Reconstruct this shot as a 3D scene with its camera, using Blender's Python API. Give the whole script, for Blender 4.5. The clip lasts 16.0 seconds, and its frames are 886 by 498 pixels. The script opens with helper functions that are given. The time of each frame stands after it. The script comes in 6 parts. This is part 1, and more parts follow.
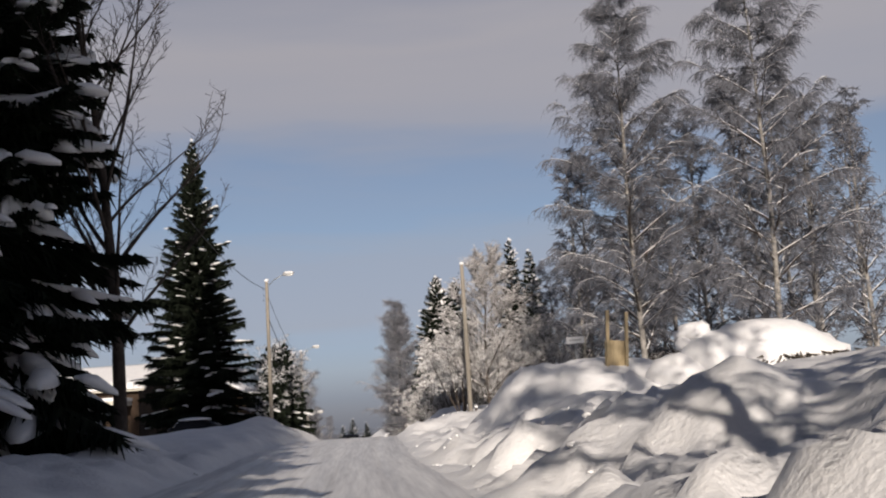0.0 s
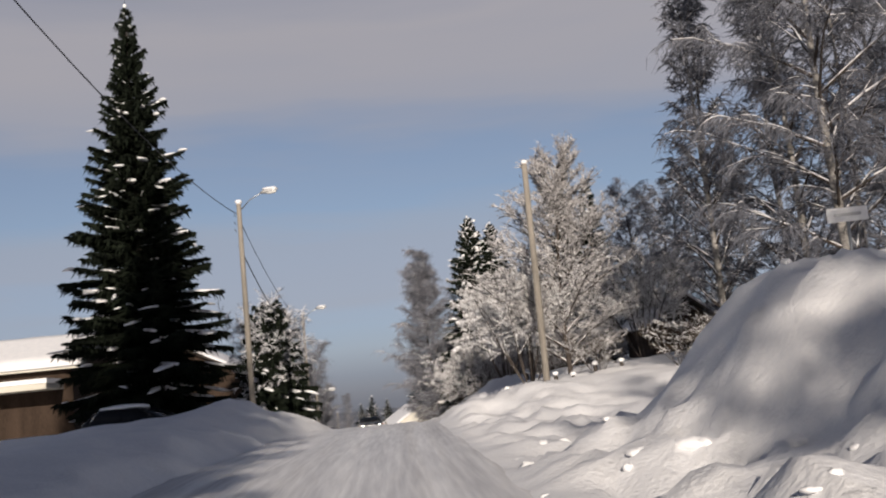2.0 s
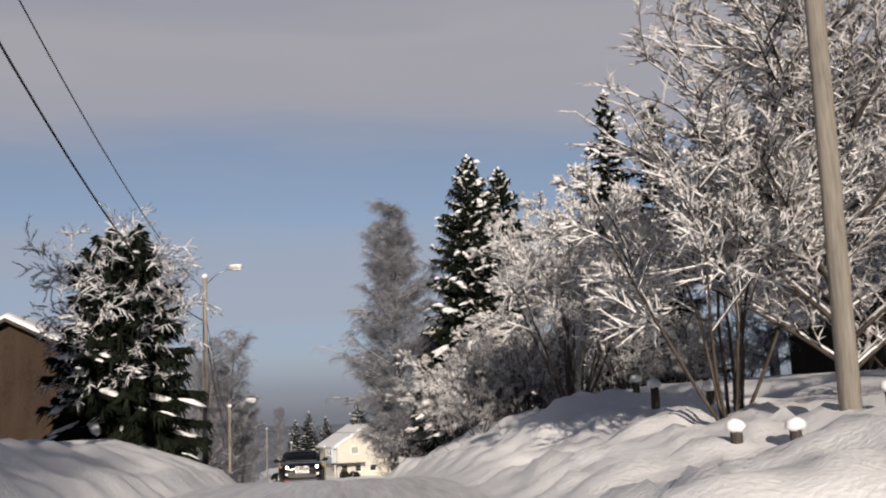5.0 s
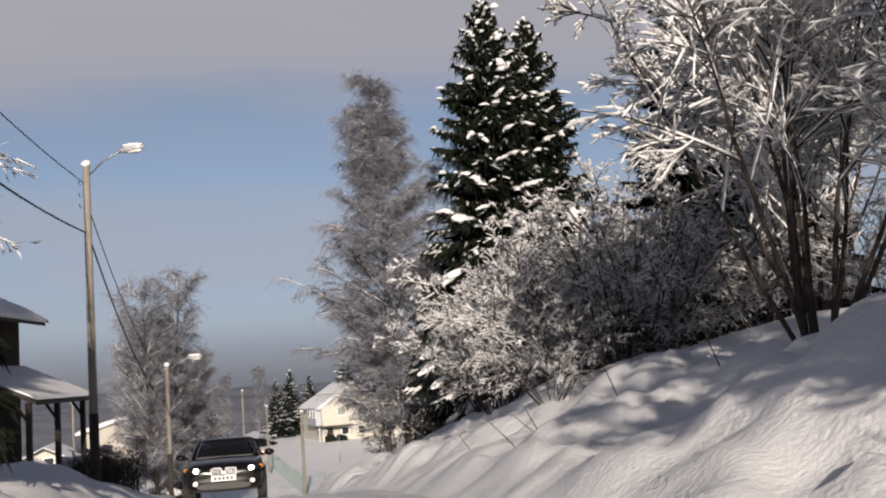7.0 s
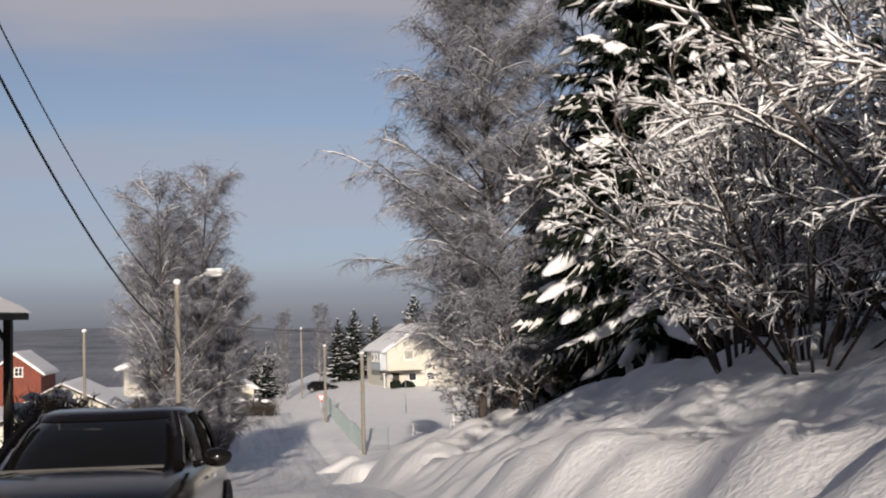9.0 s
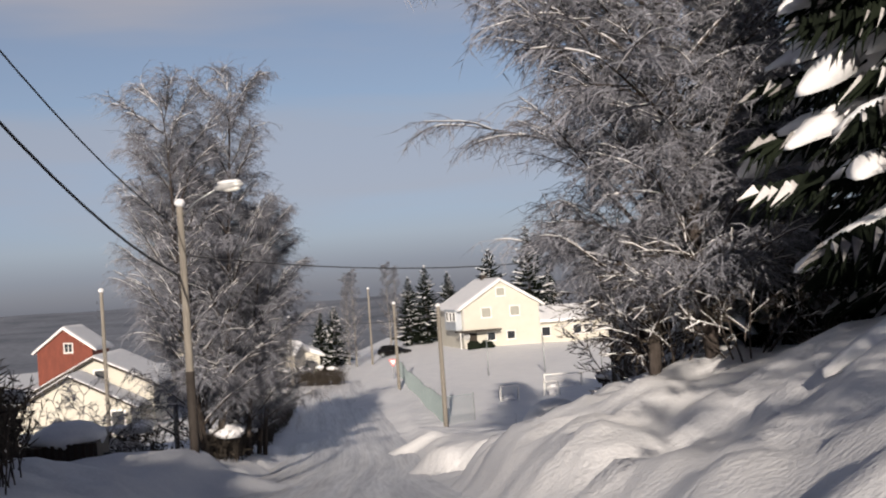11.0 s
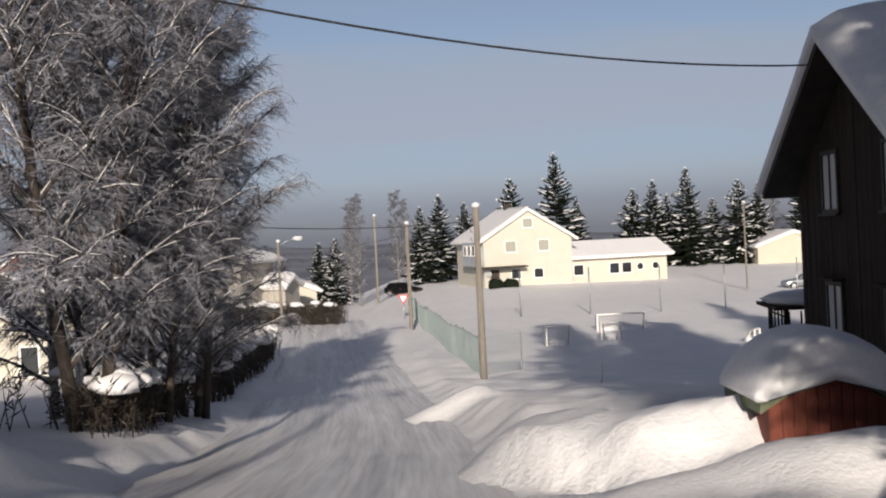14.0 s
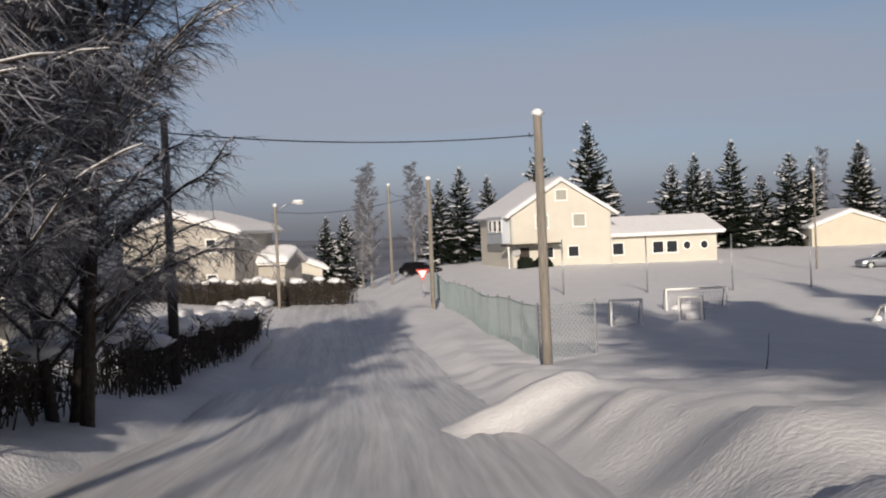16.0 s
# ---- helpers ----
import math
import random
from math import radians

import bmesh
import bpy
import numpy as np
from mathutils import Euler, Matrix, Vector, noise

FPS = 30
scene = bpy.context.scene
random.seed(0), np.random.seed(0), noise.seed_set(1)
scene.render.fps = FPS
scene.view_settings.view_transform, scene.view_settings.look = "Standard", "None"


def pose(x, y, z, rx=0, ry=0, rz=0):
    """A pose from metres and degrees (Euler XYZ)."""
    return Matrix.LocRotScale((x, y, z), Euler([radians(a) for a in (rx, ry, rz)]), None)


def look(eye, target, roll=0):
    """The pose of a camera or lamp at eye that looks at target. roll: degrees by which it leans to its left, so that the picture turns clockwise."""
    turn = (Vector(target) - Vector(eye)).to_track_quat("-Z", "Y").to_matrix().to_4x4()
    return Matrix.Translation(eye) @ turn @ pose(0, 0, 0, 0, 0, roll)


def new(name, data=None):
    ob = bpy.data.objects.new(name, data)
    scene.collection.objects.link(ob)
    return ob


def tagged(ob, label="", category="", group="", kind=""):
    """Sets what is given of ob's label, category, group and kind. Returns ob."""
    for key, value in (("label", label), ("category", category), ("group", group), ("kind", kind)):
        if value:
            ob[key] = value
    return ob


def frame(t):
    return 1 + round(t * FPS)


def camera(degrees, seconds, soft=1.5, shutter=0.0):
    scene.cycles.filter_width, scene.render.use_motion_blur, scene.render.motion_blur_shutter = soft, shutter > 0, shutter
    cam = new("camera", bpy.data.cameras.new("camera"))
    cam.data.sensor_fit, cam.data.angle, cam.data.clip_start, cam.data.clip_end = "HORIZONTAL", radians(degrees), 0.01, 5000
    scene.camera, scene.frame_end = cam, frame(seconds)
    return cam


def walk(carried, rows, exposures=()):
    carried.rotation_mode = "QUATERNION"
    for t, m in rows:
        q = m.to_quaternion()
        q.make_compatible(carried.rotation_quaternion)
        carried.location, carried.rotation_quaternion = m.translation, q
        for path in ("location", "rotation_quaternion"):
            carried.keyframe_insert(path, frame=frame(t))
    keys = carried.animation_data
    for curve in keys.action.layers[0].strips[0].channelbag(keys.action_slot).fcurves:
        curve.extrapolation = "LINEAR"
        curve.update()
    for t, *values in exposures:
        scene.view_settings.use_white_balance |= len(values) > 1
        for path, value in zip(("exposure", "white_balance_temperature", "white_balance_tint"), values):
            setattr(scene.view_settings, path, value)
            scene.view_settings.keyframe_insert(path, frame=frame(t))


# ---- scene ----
cam = camera(43.7, 16.0, soft=2.1)
METRES, EYE, TILT, LEAN, TURN = 140.0, 1.4, 0.0, 0.0, 0.0
ROWS = [
    (0.0, 0.0, 0.0, 0.0, 0.54, 8.83, 3.48),
    (0.5, -0.004, 0.0439, 0.0008, 1.18, 9.04, 2.88),
    (1.0, -0.0078, 0.0871, 0.0014, 1.51, 8.32, 3.11),
    (1.5, -0.0112, 0.1299, 0.0017, 1.64, 8.05, 4.99),
    (2.0, -0.015, 0.1715, 0.0019, 1.51, 7.57, 5.38),
    (2.5, -0.0184, 0.2103, 0.0018, 1.41, 7.78, 5.14),
    (3.0, -0.022, 0.2515, 0.0024, 1.28, 8.01, 5.17),
    (3.5, -0.0255, 0.2919, 0.0036, 1.06, 8.67, 4.14),
    (6.0, -0.0378, 0.4777, 0.0047, -2.9, 7.78, 2.01),
    (6.5, -0.0373, 0.5132, 0.0049, -3.64, 6.73, 3.89),
    (7.0, -0.0382, 0.5469, 0.0043, -2.25, 6.08, 3.69),
    (7.5, -0.0398, 0.5792, 0.0037, -1.04, 5.77, 2.58),
    (8.0, -0.0418, 0.6101, 0.0028, -0.79, 5.52, 1.32),
    (8.5, -0.0433, 0.6386, 0.0014, -0.15, 4.66, 1.53),
    (9.0, -0.046, 0.6676, -0.0001, 1.2, 3.54, 1.54),
    (9.5, -0.0492, 0.6958, -0.0022, 2.45, 2.87, 2.23),
    (12.0, -0.0639, 0.8029, -0.0128, 5.62, 0.92, 3.97),
    (12.5, -0.0679, 0.8261, -0.0155, 5.81, 0.43, 3.49),
    (13.0, -0.0717, 0.849, -0.0182, 5.25, 0.54, 2.58),
    (13.5, -0.0759, 0.8731, -0.0212, 5.05, 0.16, 1.74),
    (14.0, -0.0795, 0.8965, -0.0244, 5.06, -0.72, 2.83),
    (14.5, -0.0831, 0.9189, -0.0276, 4.86, -1.16, 2.92),
    (15.0, -0.0868, 0.9428, -0.0312, 5.0, -1.36, 3.7),
    (15.5, -0.0908, 0.9673, -0.0348, 5.28, -1.31, 3.24),
    (16.0, -0.0951, 0.992, -0.0383, 5.75, -1.02, 2.48),
]
walk(
    cam, [(t, pose(0, 0, EYE, TILT, LEAN, TURN) @ pose(METRES * x, METRES * y, METRES * z, 90 + pitch, roll, yaw)) for t, x, y, z, yaw, pitch, roll in ROWS],
    [(0.0, -0.08), (3.5, -0.12), (6.0, -0.05), (9.5, 0.0), (13.0, 0.0), (14.5, -0.08), (15.2, -0.16), (16.0, -0.22)])

# ---- world, sun ----
SUN_AZ, SUN_EL = 176.4, 17.5          # degrees clockwise from +y, above the horizon
world = bpy.data.worlds.new("winter_sky")
scene.world = world
world.use_nodes = True
wn, wl = world.node_tree.nodes, world.node_tree.links
wn.clear()
w_out = wn.new("ShaderNodeOutputWorld")
w_bg = wn.new("ShaderNodeBackground")
w_sky = wn.new("ShaderNodeTexSky")
w_sky.sky_type, w_sky.sun_disc = "NISHITA", False
w_sky.sun_elevation, w_sky.sun_rotation = radians(SUN_EL), radians(SUN_AZ)
w_sky.air_density, w_sky.dust_density, w_sky.ozone_density = 1.0, 0.6, 1.5
w_co = wn.new("ShaderNodeTexCoord")
w_map = wn.new("ShaderNodeMapping")
w_map.inputs["Scale"].default_value = (1.3, 1.3, 9.0)
w_noise = wn.new("ShaderNodeTexNoise")
w_noise.inputs["Scale"].default_value, w_noise.inputs["Detail"].default_value = 1.6, 4.0
w_sep = wn.new("ShaderNodeSeparateXYZ")
w_add = wn.new("ShaderNodeMath")
w_add.operation = "MULTIPLY_ADD"
w_add.inputs[1].default_value = 0.18
w_ramp = wn.new("ShaderNodeValToRGB")      # thin stratus layers by height over the horizon
wl.new(w_co.outputs["Generated"], w_map.inputs["Vector"])
wl.new(w_map.outputs["Vector"], w_noise.inputs["Vector"])
wl.new(w_co.outputs["Generated"], w_sep.inputs[0])
wl.new(w_noise.outputs["Fac"], w_add.inputs[0])
wl.new(w_sep.outputs["Z"], w_add.inputs[2])
wl.new(w_add.outputs[0], w_ramp.inputs["Fac"])
stops = [(0.0, 0.1), (0.085, 0.12), (0.12, 0.16), (0.16, 0.1), (0.2, 0.5), (0.24, 0.45), (0.275, 0.06), (0.3, 0.12), (0.35, 0.75), (0.42, 0.95), (0.5, 0.5), (0.62, 0.1), (1.0, 0.05)]
el = w_ramp.color_ramp.elements
while len(el) < len(stops):
    el.new(0.5)
for e, (p, v) in zip(el, stops):
    e.position, e.color = p, (v, v, v, 1)
w_mix = wn.new("ShaderNodeMix")
w_mix.data_type = "RGBA"
w_mix.inputs["B"].default_value = (4.9, 4.7, 5.1, 1)
w_low = wn.new("ShaderNodeMix")
w_low.data_type, w_low.blend_type = "RGBA", "MULTIPLY"
w_low.inputs["Factor"].default_value = 1.0
w_tint = wn.new("ShaderNodeValToRGB")      # cold winter air: bluer towards the horizon, deeper overhead
tints = [(0.0, (0.38, 0.44, 0.80)), (0.025, (0.42, 0.48, 0.86)), (0.05, (0.62, 0.65, 0.98)), (0.16, (0.90, 0.84, 0.95)), (0.3, (1.0, 0.88, 0.92)), (0.45, (0.66, 0.59, 0.66)), (1.0, (0.36, 0.34, 0.39))]
te = w_tint.color_ramp.elements
while len(te) < len(tints):
    te.new(0.5)
for e, (p, v) in zip(te, tints):
    e.position, e.color = p, (*v, 1)
wl.new(w_sep.outputs["Z"], w_tint.inputs["Fac"])
wl.new(w_tint.outputs["Color"], w_low.inputs["B"])
wl.new(w_sky.outputs["Color"], w_low.inputs["A"])
wl.new(w_ramp.outputs["Color"], w_mix.inputs["Factor"])
wl.new(w_low.outputs["Result"], w_mix.inputs["A"])
wl.new(w_mix.outputs["Result"], w_bg.inputs["Color"])
w_bg.inputs["Strength"].default_value = 0.084
wl.new(w_bg.outputs[0], w_out.inputs["Surface"])

sun_data = bpy.data.lights.new("sun", "SUN")
sun_data.energy, sun_data.angle, sun_data.color = 6.1, radians(0.6), (1.0, 0.875, 0.745)
sun = new("sun", sun_data)
_az, _el = radians(SUN_AZ), radians(SUN_EL)
SUN_DIR = Vector((math.sin(_az) * math.cos(_el), math.cos(_az) * math.cos(_el), math.sin(_el)))
sun.matrix_world = look(SUN_DIR * 60, (0, 0, 0))

# ---- materials ----
def material(name, low, high, scale=4.0, rough=0.7, bump=0.2, fine=40.0, metal=0.0, island=0.0, stretch=(1, 1, 1), spec=0.3, world_space=False, dist=0.02, uv=False):
    """Two-scale mottled surface from low to high colour; island: share of the variation that goes by mesh island."""
    m = bpy.data.materials.new(name)
    m.use_nodes = True
    n, l = m.node_tree.nodes, m.node_tree.links
    p = n["Principled BSDF"]
    p.inputs["Roughness"].default_value, p.inputs["Metallic"].default_value = rough, metal
    p.inputs["Specular IOR Level"].default_value = spec
    if world_space:
        co = n.new("ShaderNodeNewGeometry").outputs["Position"]
    else:
        co = n.new("ShaderNodeTexCoord").outputs["UV" if uv else "Object"]
    mp = n.new("ShaderNodeMapping")
    mp.inputs["Scale"].default_value = stretch
    l.new(co, mp.inputs["Vector"])
    a, b = n.new("ShaderNodeTexNoise"), n.new("ShaderNodeTexNoise")
    a.inputs["Scale"].default_value, a.inputs["Detail"].default_value = scale, 5
    b.inputs["Scale"].default_value, b.inputs["Detail"].default_value = fine, 3
    l.new(mp.outputs[0], a.inputs["Vector"])
    l.new(mp.outputs[0], b.inputs["Vector"])
    mix = n.new("ShaderNodeMath")
    mix.operation = "MULTIPLY_ADD"
    mix.inputs[1].default_value = 0.45
    l.new(b.outputs["Fac"], mix.inputs[0])
    half = n.new("ShaderNodeMath")
    half.operation = "MULTIPLY"
    half.inputs[1].default_value = 0.55
    l.new(a.outputs["Fac"], half.inputs[0])
    l.new(half.outputs[0], mix.inputs[2])
    fac = mix.outputs[0]
    st = n.new("ShaderNodeMapRange")
    st.inputs["From Min"].default_value, st.inputs["From Max"].default_value = 0.32, 0.68
    l.new(fac, st.inputs["Value"])
    fac = st.outputs[0]
    if island:
        g = n.new("ShaderNodeNewGeometry")
        im = n.new("ShaderNodeMix")
        im.inputs["Factor"].default_value = island
        l.new(fac, im.inputs["A"])
        l.new(g.outputs["Random Per Island"], im.inputs["B"])
        fac = im.outputs["Result"]
    c = n.new("ShaderNodeMix")
    c.data_type = "RGBA"
    c.inputs["A"].default_value, c.inputs["B"].default_value = (*low, 1), (*high, 1)
    l.new(fac, c.inputs["Factor"])
    l.new(c.outputs["Result"], p.inputs["Base Color"])
    if bump:
        bp = n.new("ShaderNodeBump")
        bp.inputs["Strength"].default_value, bp.inputs["Distance"].default_value = bump, dist
        l.new(mix.outputs[0], bp.inputs["Height"])
        l.new(bp.outputs[0], p.inputs["Normal"])
    return m


M_SNOW = material("snow", (0.68, 0.69, 0.72), (0.80, 0.80, 0.81), 0.9, 0.6, 0.8, 13.0, world_space=True, dist=0.045, spec=0.25)
M_SNOWPAD = material("snow_on_things", (0.68, 0.69, 0.72), (0.80, 0.80, 0.81), 3.0, 0.6, 0.5, 14.0, dist=0.03, spec=0.2)
M_ROAD = material("packed_road_snow", (0.42, 0.42, 0.44), (0.84, 0.84, 0.85), 1.7, 0.45, 0.8, 9.0, uv=True, stretch=(1.0, 0.035, 1), dist=0.05, spec=0.35)
M_BARK = material("dark_bark", (0.028, 0.023, 0.02), (0.095, 0.08, 0.072), 5, 0.9, 0.6, 30, stretch=(1, 1, 0.3), spec=0.08)
M_BIRCH = material("birch_bark", (0.045, 0.042, 0.04), (0.36, 0.345, 0.325), 2.2, 0.8, 0.4, 9, stretch=(1, 1, 1.6), spec=0.08)
M_TWIG = material("frosted_twigs", (0.038, 0.038, 0.045), (0.225, 0.235, 0.272), 3, 0.8, 0.0, 20, island=0.75, spec=0.08)
M_FROST = material("thick_frosted_twigs", (0.044, 0.043, 0.05), (0.335, 0.345, 0.395), 3, 0.8, 0.0, 20, island=0.75, spec=0.08)
M_RIME = material("rimed_twigs", (0.07, 0.06, 0.056), (0.72, 0.71, 0.72), 3, 0.75, 0.0, 20, island=0.7, spec=0.08)
M_BARETWIG = material("bare_twigs", (0.02, 0.017, 0.017), (0.07, 0.06, 0.06), 3, 0.9, 0.0, 20, island=0.6, spec=0.08)
M_NEEDLE = material("spruce_needles", (0.004, 0.0056, 0.0046), (0.016, 0.021, 0.0135), 2, 0.95, 0.0, 25, island=0.6, spec=0.05)
M_WOODPOLE = material("weathered_pole_wood", (0.13, 0.12, 0.105), (0.32, 0.29, 0.25), 3, 0.85, 0.5, 30, stretch=(1, 1, 0.08))
M_TAR = material("tarred_pole_foot", (0.02, 0.017, 0.015), (0.06, 0.05, 0.045), 3, 0.8, 0.4, 30, stretch=(1, 1, 0.2))
M_NEWWOOD = material("fresh_pale_wood", (0.27, 0.21, 0.12), (0.44, 0.36, 0.23), 3, 0.75, 0.3, 30, stretch=(1, 1, 0.1))
M_BARN = material("black_stained_boards", (0.016, 0.013, 0.011), (0.06, 0.045, 0.036), 2, 0.8, 0.5, 22, stretch=(1, 1, 0.12), island=0.3, spec=0.08)
M_REDWOOD = material("red_painted_boards", (0.10, 0.026, 0.016), (0.18, 0.046, 0.028), 2, 0.7, 0.4, 25, stretch=(1, 1, 0.3))
M_YELLOW = material("pale_yellow_cladding", (0.44, 0.405, 0.325), (0.52, 0.485, 0.40), 0.8, 0.65, 0.15, 14)
M_CREAM = material("cream_painted_cladding", (0.47, 0.447, 0.385), (0.54, 0.517, 0.455), 0.8, 0.65, 0.15, 14)
M_GREYWALL = material("blue_grey_painted_cladding", (0.33, 0.36, 0.40), (0.45, 0.48, 0.52), 0.8, 0.65, 0.15, 14)
M_RENDERED = material("grey_beige_render", (0.32, 0.30, 0.265), (0.43, 0.405, 0.36), 0.8, 0.8, 0.2, 20)
M_BROWNWALL = material("brown_stained_cladding", (0.022, 0.015, 0.011), (0.055, 0.038, 0.028), 1.5, 0.75, 0.3, 20, stretch=(1, 1, 0.2), spec=0.08)
M_WHITETRIM = material("white_painted_trim", (0.72, 0.71, 0.68), (0.82, 0.81, 0.79), 2, 0.5, 0.1, 20)
M_DARKTRIM = material("dark_brown_trim", (0.02, 0.015, 0.012), (0.05, 0.04, 0.03), 3, 0.6, 0.2, 20)
M_GREENTRIM = material("dull_green_trim", (0.10, 0.12, 0.07), (0.16, 0.18, 0.11), 3, 0.6, 0.2, 20)
M_GALV = material("galvanised_steel", (0.28, 0.30, 0.31), (0.42, 0.44, 0.45), 6, 0.45, 0.1, 40, metal=0.8)
M_FENCE = material("grey_green_wire", (0.22, 0.28, 0.28), (0.32, 0.38, 0.38), 6, 0.5, 0.0, 40)
M_WIRE = material("black_cable", (0.015, 0.015, 0.017), (0.05, 0.05, 0.055), 6, 0.6, 0.1, 40)
M_LAMP = material("lamp_housing_grey", (0.35, 0.36, 0.36), (0.5, 0.5, 0.5), 6, 0.4, 0.05, 40, metal=0.2)
M_LENS = material("cloudy_lamp_lens", (0.55, 0.55, 0.52), (0.68, 0.68, 0.65), 6, 0.2, 0.05, 40, spec=0.5)
M_CARDARK = material("black_car_paint", (0.004, 0.0036, 0.0036), (0.008, 0.007, 0.007), 6, 0.14, 0.0, 60, metal=0.0, spec=0.3)
M_CARSILVER = material("silver_car_paint", (0.22, 0.24, 0.265), (0.3, 0.32, 0.345), 6, 0.28, 0.02, 60, metal=0.6, spec=0.5)
M_TYRE = material("tyre_rubber", (0.012, 0.012, 0.012), (0.035, 0.034, 0.033), 8, 0.85, 0.2, 50)
M_CHROME = material("chrome", (0.6, 0.6, 0.62), (0.75, 0.75, 0.76), 8, 0.12, 0.0, 50, metal=1.0)
M_GRILLE = material("black_plastic", (0.01, 0.01, 0.01), (0.03, 0.03, 0.03), 8, 0.5, 0.1, 50)
M_PLATE = material("plate_white", (0.7, 0.7, 0.7), (0.8, 0.8, 0.8), 8, 0.4, 0.0, 50)
M_INK = material("dark_ink", (0.02, 0.02, 0.025), (0.05, 0.05, 0.055), 8, 0.5, 0.0, 50)
M_SIGNRED = material("sign_red", (0.55, 0.03, 0.03), (0.65, 0.06, 0.05), 8, 0.35, 0.0, 50)
M_AMBER = material("amber_plastic", (0.6, 0.22, 0.03), (0.7, 0.3, 0.05), 8, 0.3, 0.0, 50)
M_HEDGE = material("dark_hedge_twigs", (0.02, 0.017, 0.015), (0.10, 0.085, 0.07), 3, 0.9, 0.0, 20, island=0.6, spec=0.08)
# blue-grey of the far woods includes the aerial haze as colour
M_FARWOOD = material("frosted_haze_tinted_wood", (0.07, 0.085, 0.115), (0.22, 0.235, 0.275), 0.006, 0.95, 0.0, 0.08, world_space=True)


def glass_pane(name, colour):
    m = bpy.data.materials.new(name)
    m.use_nodes = True
    p = m.node_tree.nodes["Principled BSDF"]
    p.inputs["Base Color"].default_value = (*colour, 1)
    p.inputs["Roughness"].default_value = 0.06
    p.inputs["Specular IOR Level"].default_value = 0.6
    return m


M_GLASS = glass_pane("dark_window_glass", (0.02, 0.023, 0.028))
M_CARGLASS = glass_pane("dark_car_glass", (0.006, 0.006, 0.006))
M_CARGLASS.node_tree.nodes["Principled BSDF"].inputs["Specular IOR Level"].default_value = 0.22
M_CURTAIN = material("pale_curtain", (0.24, 0.24, 0.21), (0.36, 0.36, 0.32), 3, 0.9, 0.2, 20, stretch=(6, 6, 0.3))


M_BLIND = material("pale_window_blind", (0.42, 0.42, 0.42), (0.58, 0.58, 0.57), 3, 0.7, 0.1, 20, stretch=(6, 6, 0.3))


def lit_glass(name, colour, power):
    m = bpy.data.materials.new(name)
    m.use_nodes = True
    p = m.node_tree.nodes["Principled BSDF"]
    p.inputs["Base Color"].default_value = (0.9, 0.9, 0.9, 1)
    p.inputs["Emission Color"].default_value = (*colour, 1)
    p.inputs["Emission Strength"].default_value = power
    return m


M_HEADLIGHT = lit_glass("burning_headlight", (1.0, 0.95, 0.85), 11.0)

